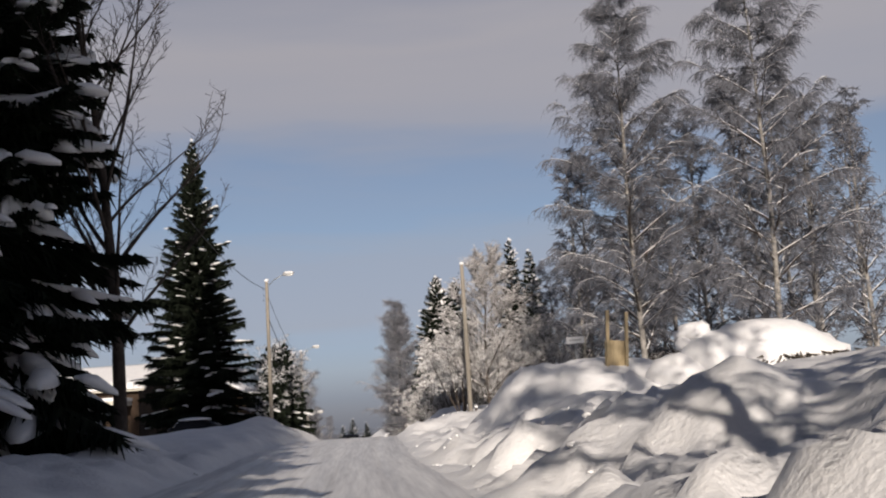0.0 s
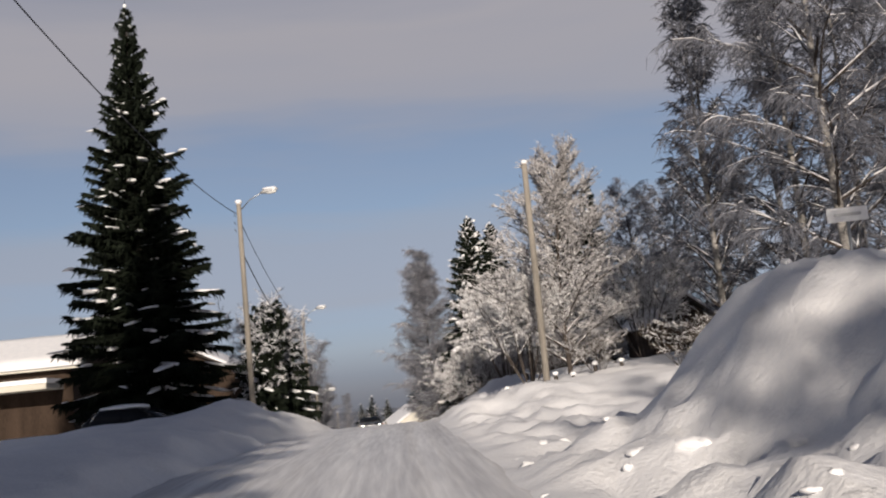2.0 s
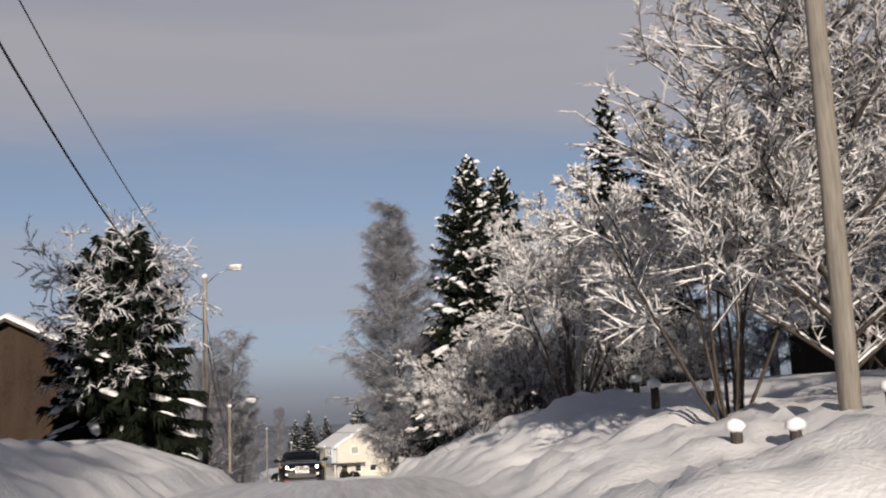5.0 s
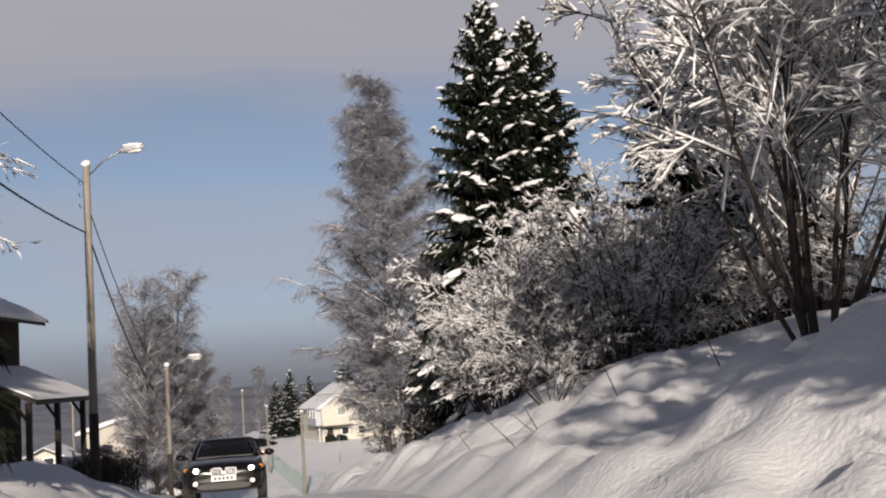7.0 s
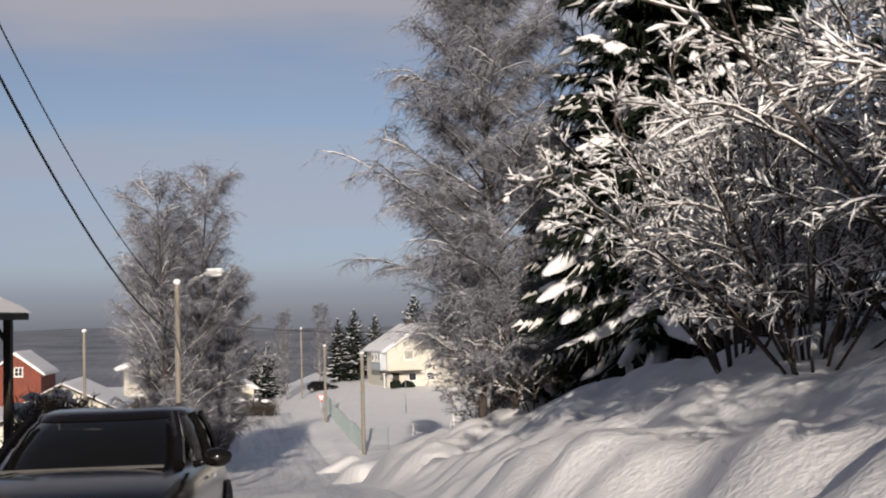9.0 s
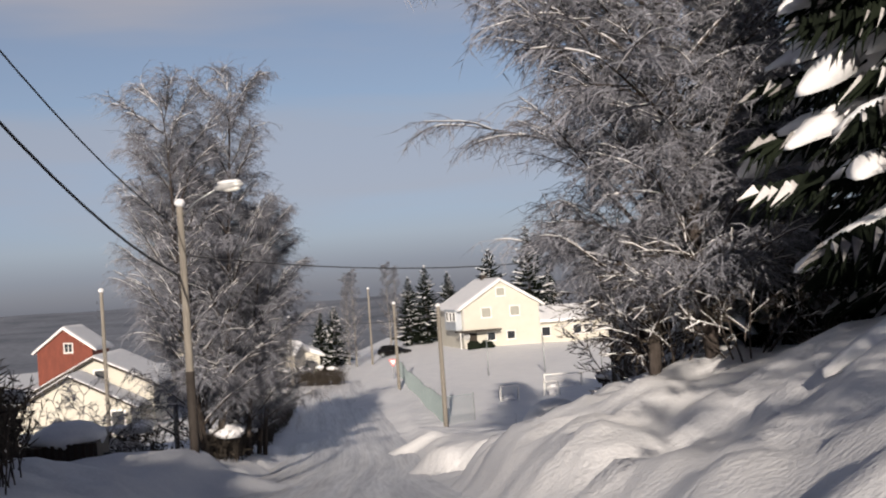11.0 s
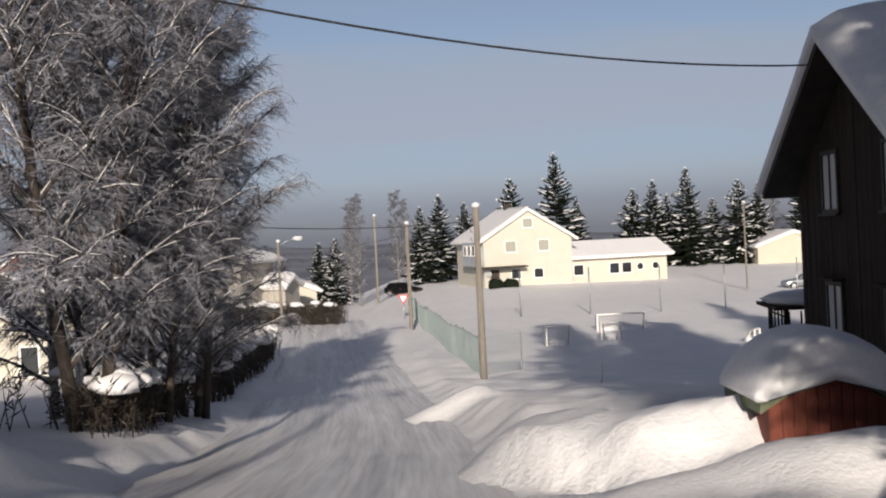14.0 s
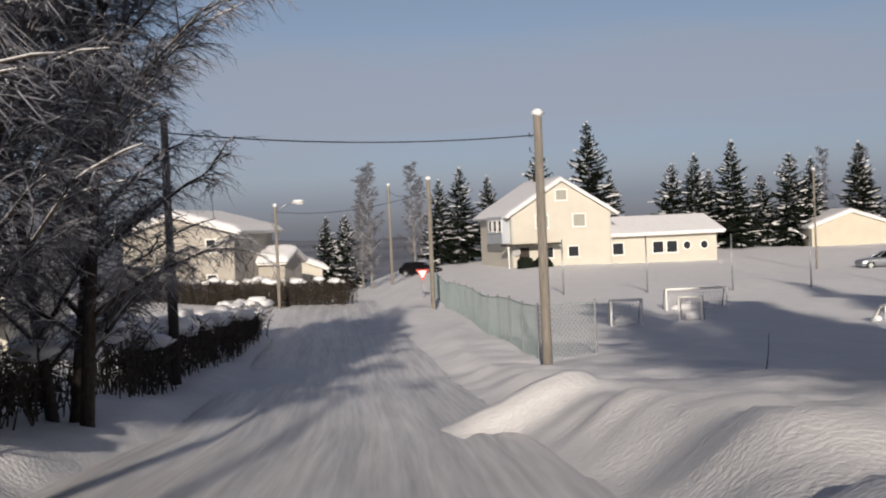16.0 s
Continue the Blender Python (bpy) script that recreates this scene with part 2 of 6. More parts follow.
# ---- mesh helpers ----
class Geo:
    """Collects vertices and faces of one mesh."""

    def __init__(self):
        self.v, self.f = [], []

    def add(self, verts, faces):
        o = len(self.v)
        self.v.extend(tuple(p) for p in verts)
        self.f.extend(tuple(i + o for i in q) for q in faces)

    def tube(self, pts, rads, sides=5, cap=True):
        n = len(pts)
        pts = [Vector(p) for p in pts]
        o = len(self.v)
        side = None
        for i in range(n):
            d = (pts[min(i + 1, n - 1)] - pts[max(i - 1, 0)]).normalized()
            if side is None:
                side = d.orthogonal().normalized()
            else:
                side = (side - d * side.dot(d))
                side = side.normalized() if side.length > 1e-5 else d.orthogonal().normalized()
            up = d.cross(side)
            for k in range(sides):
                a = 2 * math.pi * k / sides
                self.v.append(tuple(pts[i] + (side * math.cos(a) + up * math.sin(a)) * rads[i]))
        for i in range(n - 1):
            for k in range(sides):
                k2 = (k + 1) % sides
                self.f.append((o + i * sides + k, o + i * sides + k2, o + (i + 1) * sides + k2, o + (i + 1) * sides + k))
        if cap:
            self.f.append(tuple(o + k for k in reversed(range(sides))))
            self.f.append(tuple(o + (n - 1) * sides + k for k in range(sides)))

    def spike(self, a, b, r, mid=0.35):
        """A slim three-sided spindle from a to b."""
        a, b = Vector(a), Vector(b)
        d = b - a
        s = d.orthogonal().normalized() * r
        t = d.normalized().cross(s)
        c = a + d * mid
        o = len(self.v)
        self.v.extend((tuple(a), tuple(c + s), tuple(c - s * 0.5 + t * 0.87), tuple(c - s * 0.5 - t * 0.87), tuple(b)))
        for k in range(3):
            j, m = o + 1 + k, o + 1 + (k + 1) % 3
            self.f.append((o, m, j))
            self.f.append((o + 4, j, m))

    def strand(self, a, b, c, r):
        """A bent hair of a twig: a to b, ending in a point at c."""
        a, b, c = Vector(a), Vector(b), Vector(c)
        d = b - a
        s = d.orthogonal().normalized() * r
        t = d.normalized().cross(s)
        o = len(self.v)
        for p in (a, b):
            self.v.extend((tuple(p + s), tuple(p - s * 0.5 + t * 0.87), tuple(p - s * 0.5 - t * 0.87)))
        self.v.append(tuple(c))
        self.f.extend(((o, o + 1, o + 4, o + 3), (o + 1, o + 2, o + 5, o + 4), (o + 2, o, o + 3, o + 5), (o + 3, o + 4, o + 6), (o + 4, o + 5, o + 6), (o + 5, o + 3, o + 6)))

    def thorn(self, a, b, r):
        """A slim three-sided point from a to b."""
        a, b = Vector(a), Vector(b)
        d = b - a
        s = d.orthogonal().normalized() * r
        t = d.normalized().cross(s)
        o = len(self.v)
        self.v.extend((tuple(a + s), tuple(a - s * 0.5 + t * 0.87), tuple(a - s * 0.5 - t * 0.87), tuple(b)))
        self.f.extend(((o, o + 1, o + 3), (o + 1, o + 2, o + 3), (o + 2, o, o + 3)))

    def box(self, lo, hi):
        x0, y0, z0 = lo
        x1, y1, z1 = hi
        self.add([(x0, y0, z0), (x1, y0, z0), (x1, y1, z0), (x0, y1, z0), (x0, y0, z1), (x1, y0, z1), (x1, y1, z1), (x0, y1, z1)],
                 [(3, 2, 1, 0), (4, 5, 6, 7), (0, 1, 5, 4), (1, 2, 6, 5), (2, 3, 7, 6), (3, 0, 4, 7)])

    def prism(self, outline, y0, y1):
        """Outline of (x, z) pairs, counter-clockwise seen from -y, drawn out from y0 to y1."""
        n = len(outline)
        vs = [(x, y0, z) for x, z in outline] + [(x, y1, z) for x, z in outline]
        fs = [tuple(range(n)), tuple(reversed(range(n, 2 * n)))]
        fs += [((k + 1) % n, k, n + k, n + (k + 1) % n) for k in range(n)]
        self.add(vs, fs)

    def blob(self, c, rx, ry, rz, rng, turn=0.0, rough=0.18, lat=4, lon=7):
        """An uneven rounded lump."""
        c = Vector(c)
        ct, st = math.cos(turn), math.sin(turn)
        vs = [(0, 0, 1)]
        for i in range(1, lat):
            th = math.pi * i / lat
            for k in range(lon):
                ph = 2 * math.pi * (k + 0.5 * (i % 2)) / lon
                vs.append((math.sin(th) * math.cos(ph), math.sin(th) * math.sin(ph), math.cos(th)))
        vs.append((0, 0, -1))
        out = []
        for x, y, z in vs:
            q = 1 + rng.uniform(-rough, rough)
            X, Y = x * rx * q, y * ry * q
            out.append((c.x + X * ct - Y * st, c.y + X * st + Y * ct, c.z + z * rz * q))
        fs = [(0, 1 + k, 1 + (k + 1) % lon) for k in range(lon)]
        for i in range(lat - 2):
            a, b = 1 + i * lon, 1 + (i + 1) * lon
            for k in range(lon):
                fs.append((a + k, b + k, b + (k + 1) % lon, a + (k + 1) % lon))
        last, a = len(vs) - 1, 1 + (lat - 2) * lon
        fs += [(last, a + (k + 1) % lon, a + k) for k in range(lon)]
        self.add(out, fs)

    def mesh(self, name, mat, smooth=False):
        me = bpy.data.meshes.new(name)
        me.from_pydata(self.v, [], self.f)
        me.materials.append(mat)
        if smooth:
            me.polygons.foreach_set("use_smooth", [True] * len(me.polygons))
        me.update()
        return me


def part(name, geo, mat, parent, label="", smooth=False, at=None):
    ob = new(name, geo if isinstance(geo, bpy.types.Mesh) else geo.mesh(name, mat, smooth))
    if parent is not None:
        ob.parent = parent
    if at is not None:
        ob.matrix_basis = at
    return tagged(ob, label) if label else ob


def thing(name, label, category, m=None, group="", kind=""):
    ob = new(name)
    ob.empty_display_size = 0.3
    if m is not None:
        ob.matrix_basis = m
    return tagged(ob, label, category, group, kind)


# ---- ground ----
LINE_Y = [-400, -20, 0, 12, 24, 35, 47, 67, 77, 85, 93.5, 97.5, 112.5, 119, 125.5, 132, 139, 148, 157, 173, 198, 215, 260, 400]
LINE_X = [0, 0, 0, -1.1, -2.1, -3.1, -4.0, -5.25, -5.35, -5.85, -6.45, -6.9, -9.0, -10.05, -11.1, -12.15, -13.3, -14.4, -15.8, -18.9, -24.0, -27.5, -37, -60]
ROAD_Y = [-400, -20, 0, 12, 24, 35, 47, 67, 77, 85, 93.5, 97.5, 105, 112.5, 119, 125.5, 132, 139, 148, 157, 170, 185, 200, 215, 260, 400, 800, 1500]
ROAD_Z = [-2, -0.2, 0, 0.18, 0.27, 0.35, 0.55, 0.66, 0.6, 0.39, 0, -0.31, -0.95, -1.8, -2.55, -3.4, -4.35, -5.36, -6.45, -7.25, -8.1, -8.5, -8.7, -8.85, -10.5, -17, -32, -45]
# right side: height over the road at 3, 6.5, 11, 20 and 45 m from the driving line
RIGHT_Y = [-60, 0, 15, 28, 36, 44, 48, 62, 66, 72, 80, 90, 100, 112, 122, 127, 130, 134, 137, 142, 148, 156, 165, 173, 185, 210, 217, 225, 240, 300]
RIGHT_H = np.array([
    [0.5, 1.5, 1.9, 2.0, 2.2], [0.5, 1.6, 2.2, 2.4, 2.4], [0.5, 1.5, 2.3, 2.8, 2.8], [0.35, 1.1, 1.9, 2.6, 2.6], [0.15, 0.8, 1.2, 1.8, 2.3],
    [0.15, 0.8, 1.0, 1.4, 2.0], [0.1, 0.1, 0.15, 0.4, 1.2], [0.1, 0.15, 0.2, 0.6, 1.5], [0.5, 0.9, 1.2, 1.6, 2.6], [0.55, 1.3, 1.7, 2.2, 3.0],
    [0.5, 1.35, 1.85, 2.4, 3.2], [0.6, 1.75, 2.45, 2.9, 3.6], [0.8, 2.35, 3.1, 3.6, 4.2], [0.8, 2.3, 3.4, 4.1, 4.5], [0.7, 2.1, 3.2, 4.2, 4.6],
    [0.55, 1.9, 2.6, 3.2, 4.0], [0.35, 1.2, 2.0, 3.0, 4.0], [0.25, 0.4, 1.1, 2.4, 4.0], [0.12, 0.25, 0.6, 1.8, 3.6], [0.5, 0.55, 0.7, 1.2, 2.6],
    [0.7, 0.9, 1.0, 1.1, 1.6], [0.6, 0.75, 0.7, 0.5, 0.6], [0.4, 0.45, 0.3, 0.2, 0.2], [0.3, 0.25, 0.1, 0, 0], [0.25, 0.2, 0.1, 0.05, 0.1],
    [0.25, 0.2, 0.1, 0.1, 0.15], [0.3, 0.3, 0.35, 0.45, 0.5], [0.4, 0.75, 1.0, 0.85, 0.5], [0.5, 1.2, 1.75, 1.75, 1.05], [0.5, 2.0, 4.2, 4.5, 4.8]])
# left side, likewise, at 5, 7, 10, 18 and 45 m
LEFT_Y = [-60, 0, 20, 45, 60, 70, 80, 90, 100, 112, 122, 132, 140, 150, 160, 170, 185, 205, 215, 240, 300]
LEFT_H = np.array([
    [0.4, 0.75, 0.8, 0.8, 0.6], [0.4, 0.75, 0.8, 0.8, 0.6], [0.35, 0.75, 0.8, 0.7, 0.5], [0.4, 0.7, 0.7, 0.5, 0.3], [0.45, 0.8, 0.8, 0.5, 0.0],
    [0.5, 1.25, 1.2, 0.8, 0.0], [0.6, 1.3, 1.2, 0.7, 0.0], [0.5, 1.2, 1.2, 0.6, -0.4], [0.5, 1.1, 1.2, 0.9, -1.0], [0.5, 1.2, 1.3, 1.0, -1.5],
    [0.5, 1.1, 1.2, 0.6, -2.2], [0.5, 1.0, 1.0, 0.4, -1.6], [0.5, 0.9, 1.0, 0.6, -0.6], [0.4, 0.7, 0.9, 0.6, 0.2], [0.3, 0.45, 0.5, 0.5, 0.6],
    [0.25, 0.4, 0.5, 0.6, 0.8], [0.15, 0.3, 0.5, 0.6, 0.8], [0.05, 0.1, 0.3, 0.9, 1.2], [0.05, 0.05, 0.2, 0.9, 1.2], [0.2, 0.3, 0.5, 1.0, 1.2], [0.2, 0.3, 0.5, 0.8, 1.0]])
# drifts and ploughed heaps: x, y, height, radius across, radius along
HEAPS = [(-17.7, 136.6, 0.75, 1.9, 3.6), (-7.7, 138.5, 0.55, 1.7, 1.1), (-0.4, 87.3, 0.6, 2.0, 2.6), (-6.5, 127.2, 0.3, 2.2, 3.6), (4.5, 40.0, 0.9, 3.2, 5.0), (3.6, 31, 0.5, 2.2, 3), (10.2, 37.5, 0.9, 3.0, 2.6), (-11.4, 69.0, 0.55, 2.2, 5.0), (-10.8, 52, 0.3, 2.0, 5),
         (-12.8, 60, 0.3, 2.5, 4), (-5.2, 129.6, 0.6, 2.5, 1.2), (-13.9, 157.0, 0.55, 1.2, 0.8), (-2.0, 131.5, 0.5, 3.0, 2.5),
         (-10.4, 118, 0.15, 1, 3), (-22, 170, 0.25, 1.4, 4), (-21.5, 196, 0.5, 1.5, 6), (-30, 226, 0.8, 6, 2), (-18, 226, 0.7, 5, 2)]


def _hash(ix, iy, s):
    h = (ix.astype(np.int64) * 374761393 + iy.astype(np.int64) * 668265263 + s * 144665) & 0x7FFFFFFF
    h = ((h ^ (h >> 13)) * 1274126177) & 0x7FFFFFFF
    return ((h ^ (h >> 16)) & 0xFFFF) / 65535.0


def vnoise(x, y, s):
    ix, iy = np.floor(x), np.floor(y)
    fx, fy = x - ix, y - iy
    fx, fy = fx * fx * (3 - 2 * fx), fy * fy * (3 - 2 * fy)
    a, b, c, d = _hash(ix, iy, s), _hash(ix + 1, iy, s), _hash(ix, iy + 1, s), _hash(ix + 1, iy + 1, s)
    return (a + (b - a) * fx) * (1 - fy) + (c + (d - c) * fx) * fy - 0.5


def smooth(a, b, x):
    t = np.clip((x - a) / (b - a), 0, 1)
    return t * t * (3 - 2 * t)


def line_x(y):
    return np.interp(y, LINE_Y, LINE_X)


def across(u, y, us, ys, table):
    """Height by distance u from the driving line: the table's columns joined by soft steps."""
    cols = [np.interp(y, ys, table[:, k]) for k in range(table.shape[1])]
    h = np.zeros_like(u)
    prev_u, prev = us[0], np.zeros_like(u)
    for k, uk in enumerate(us[1:]):
        f = np.clip((u - prev_u) / (uk - prev_u), 0, 1)
        f = 0.5 * f + 0.5 * f * f * (3 - 2 * f)
        h = np.where(u > prev_u, prev + (cols[k] - prev) * f, h)
        prev_u, prev = uk, cols[k]
    return h


EDGE_R, EDGE_L = 1.75, 4.3


def ground_height(x, y, detail=True):
    x, y = np.atleast_1d(np.asarray(x, float)), np.atleast_1d(np.asarray(y, float))
    u = x - line_x(y)
    z = np.interp(y, ROAD_Y, ROAD_Z)
    off = np.maximum(u - EDGE_R, -EDGE_L - u)
    wob = 0.35 * vnoise(y * 0.5, y * 0 + 3, 5) + 0.2 * vnoise(y * 1.7, y * 0, 6)
    z = z + across(u + wob, y, [EDGE_R, 3, 6.5, 11, 20, 45], RIGHT_Y, RIGHT_H) + across(-u + wob, y, [EDGE_L, 5, 7, 10, 18, 45], LEFT_Y, LEFT_H)
    for hx, hy, hh, rx, ry in HEAPS:
        z = z + hh * np.exp(-(((x - hx) / rx) ** 2 + ((y - hy) / ry) ** 2) ** 1.4)
    z = z + 1.0 * np.exp(-(((x - 4.3) / 3.6) ** 2 + ((y - 40.0) / 4.9) ** 2) ** 4)      # steep ploughed mound
    z = z + 0.5 * smooth(1.65, 2.4, u) * smooth(118, 127.5, y) * smooth(132.2, 130.4, y) * (1 - 0.8 * smooth(3.2, 6.0, u))      # ploughed edge before the drive
    front = np.interp(x, [-13, -12, -11, -10, -8.5, -6], [143, 141.2, 139.8, 139.1, 139.6, 141.5])      # cut face along the drive
    z = z + 0.75 * smooth(0, 0.85, y - front) * smooth(6.5, 1.0, y - front) * smooth(-13.0, -11.6, x) * smooth(-6.2, -8.2, x)
    z = z - 0.3 * np.exp(-(((x + 10.7) / 0.5) ** 2 + ((y - front - 1) / 1.3) ** 2))
    for lip, high in ((207.4, 0.34), (195.5, 0.12)):      # low snow lips behind the field
        d = y - lip - 0.5 * np.maximum(0, x - 2.5) - 0.4 * vnoise(x * 0.3, x * 0 + lip, 41)
        z = z + high * smooth(0, 0.5, d) * smooth(9, 2, d) * smooth(3.5, 8, u)
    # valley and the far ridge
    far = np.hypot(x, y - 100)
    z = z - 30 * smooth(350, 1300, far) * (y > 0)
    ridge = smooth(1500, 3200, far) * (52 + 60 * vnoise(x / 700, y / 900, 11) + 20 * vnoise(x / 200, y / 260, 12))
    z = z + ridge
    if detail:
        bank = smooth(0.0, 1.0, off) * (far < 500)
        near = smooth(9.0, 2.0, off) * (u > 0) + 0.5 * smooth(5.0, 1.5, off) * (u < 0)
        lump = vnoise(x * 0.8, y * 0.6, 21) + 0.6 * vnoise(x * 1.9, y * 1.5, 22) + 0.35 * vnoise(x * 3.6, y * 3.1, 23) + 0.5 * np.maximum(0, vnoise(x * 2.6 + 7, y * 2.1, 26) - 0.1) * smooth(48, 40, y)
        lump = lump * (1 - 0.6 * smooth(126, 140, y)) * (0.75 + 0.5 * smooth(46, 30, y))
        z = z + bank * (0.62 * near + 0.07) * lump
        z = z + bank * (0.22 * vnoise(x * 0.33, y * 0.25, 24) + 0.08 * vnoise(x * 0.9, y * 0.8, 25))
    return z


def gz(x, y):
    return float(ground_height(x, y)[0])


def spaced(lo, hi, step, far_lo, far_hi, growth=1.12):
    mid = list(np.arange(lo, hi + step * 0.5, step))
    d, a = step, mid[-1]
    up = []
    while a < far_hi:
        d = min(d * growth, 220)
        a += d
        up.append(a)
    d, a = step, mid[0]
    down = []
    while a > far_lo:
        d = min(d * growth, 220)
        a -= d
        down.append(a)
    return np.array(down[::-1] + mid + up)


def grid_mesh(name, xs, ys, zfun, mat):
    X, Y = np.meshgrid(xs, ys)
    Z = zfun(X.ravel(), Y.ravel())
    co = np.stack([X.ravel(), Y.ravel(), Z], 1)
    nx, ny = len(xs), len(ys)
    i = (np.arange(ny - 1)[:, None] * nx + np.arange(nx - 1)[None, :]).ravel()
    quads = np.stack([i, i + 1, i + 1 + nx, i + nx], 1)
    me = bpy.data.meshes.new(name)
    me.vertices.add(len(co))
    me.vertices.foreach_set("co", co.ravel())
    me.loops.add(quads.size)
    me.loops.foreach_set("vertex_index", quads.ravel())
    me.polygons.add(len(quads))
    me.polygons.foreach_set("loop_start", np.arange(0, quads.size, 4))
    me.polygons.foreach_set("use_smooth", np.ones(len(quads), bool))
    me.materials.append(mat)
    me.update(calc_edges=True)
    return me


def ground_sheet(x, y):
    u = x - line_x(y)
    dip = smooth(0.15, -0.35, np.maximum(u - EDGE_R, -EDGE_L - u)) * (y < 235) * (y > -45)
    return ground_height(x, y) - 0.12 * dip


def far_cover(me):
    """Frosted woods over the far slopes, distance haze put into their blue-grey, with open strips between."""
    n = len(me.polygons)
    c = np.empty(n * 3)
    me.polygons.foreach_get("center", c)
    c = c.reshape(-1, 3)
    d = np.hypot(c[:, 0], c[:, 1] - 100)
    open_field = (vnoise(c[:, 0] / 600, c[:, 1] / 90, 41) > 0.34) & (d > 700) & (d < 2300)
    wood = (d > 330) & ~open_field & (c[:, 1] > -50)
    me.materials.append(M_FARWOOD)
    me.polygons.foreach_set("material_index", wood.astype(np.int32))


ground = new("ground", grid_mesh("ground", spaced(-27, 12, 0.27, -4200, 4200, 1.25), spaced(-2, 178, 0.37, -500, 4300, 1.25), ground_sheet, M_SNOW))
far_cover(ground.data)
tagged(ground, "deep snow with ploughed banks beside a road", "ground", kind="structure")

# packed road between the banks, with worn wheel tracks
r_u = np.linspace(-EDGE_L - 0.25, EDGE_R + 0.25, 45)
r_y = np.concatenate([np.arange(-40, 180, 0.35), np.arange(180, 236, 1.0)])
U, Y = np.meshgrid(r_u, r_y)
RX = U + line_x(Y)
edge = np.maximum(U - EDGE_R, -EDGE_L - U)
RZ = np.interp(Y, ROAD_Y, ROAD_Z)
for tu, depth, wide in ((-0.75, 0.08, 0.16), (0.75, 0.085, 0.16), (-3.3, 0.065, 0.17), (-1.85, 0.065, 0.17), (-0.1, 0.03, 0.1), (-2.5, 0.035, 0.12), (1.2, 0.03, 0.08)):
    RZ = RZ - depth * np.exp(-((U - tu - 0.12 * vnoise(Y * 0.12, Y * 0 + tu, 31)) / wide) ** 2)
RZ = RZ + 0.03 * vnoise(U * 2.2, Y * 0.35, 32) + 0.02 * vnoise(U * 6, Y * 1.5, 33) - 0.1 * smooth(0.05, 0.25, edge)
co = np.stack([RX.ravel(), Y.ravel(), RZ.ravel()], 1)
nx = len(r_u)
rf = [(i * nx + k, i * nx + k + 1, (i + 1) * nx + k + 1, (i + 1) * nx + k) for i in range(len(r_y) - 1) for k in range(nx - 1)]
road_me = bpy.data.meshes.new("road")
road_me.from_pydata(co.tolist(), [], rf)
road_me.polygons.foreach_set("use_smooth", [True] * len(rf))
road_me.materials.append(M_ROAD)
road_uv = road_me.uv_layers.new(name="along")
rv = np.empty(len(road_me.loops), np.int32)
road_me.loops.foreach_get("vertex_index", rv)
road_uv.data.foreach_set("uv", np.stack([U.ravel(), Y.ravel()], 1)[rv].ravel())
tagged(new("road", road_me), "snow-covered road with packed wheel tracks", "road", kind="structure")

# clods of ploughed snow along the road's edges
rc = random.Random(77)
clods = Geo()
for _ in range(90):
    y = rc.uniform(10, 46)
    u = EDGE_R + 0.15 + 4.2 * rc.random() ** 1.5
    x = float(line_x(y)) + u
    r = 0.04 + 0.12 * rc.random() ** 2.2
    clods.blob((x, y, gz(x, y) - r * 0.3), r * rc.uniform(0.9, 1.7), r * rc.uniform(0.8, 1.4), r * rc.uniform(0.5, 0.8), rc, rc.uniform(0, 3), 0.22, 6, 9)
tagged(new("snow_clods", clods.mesh("snow_clods", M_SNOW, True)), "broken lumps of ploughed snow on the banks", "snow lumps", kind="stuff")

# ---- trees ----
def bend(p, d, length, n, droop, wander, rng):
    """A curved stem: n + 1 points from p in direction d; droop > 0 bends it down, < 0 up."""
    pts, d = [Vector(p)], Vector(d).normalized()
    for _ in range(n):
        d = (d + Vector((rng.uniform(-wander, wander), rng.uniform(-wander, wander), rng.uniform(-wander, wander) - droop))).normalized()
        pts.append(pts[-1] + d * (length / n))
    return pts


def along(pts, f):
    f = max(0.0, min(0.999, f)) * (len(pts) - 1)
    i = int(f)
    return pts[i].lerp(pts[i + 1], f - i), (pts[i + 1] - pts[i]).normalized()


def snow_line(geo, pts, rads, rng, lift=0.8, thick=1.0, least=0.012, gap=0.15):
    """Snow lying along the upper side of a branch, in broken runs."""
    run_p, run_r = [], []
    for p, r in zip(pts, rads):
        if rng.random() < gap and len(run_p) > 1:
            geo.tube(run_p, run_r, 3, False)
            run_p, run_r = [], []
        run_p.append(p + Vector((0, 0, r * lift + least * 0.6)))
        run_r.append(max(least, r * thick) * rng.uniform(0.7, 1.1))
    if len(run_p) > 1:
        run_r[-1] *= 0.4
        geo.tube(run_p, run_r, 3, False)


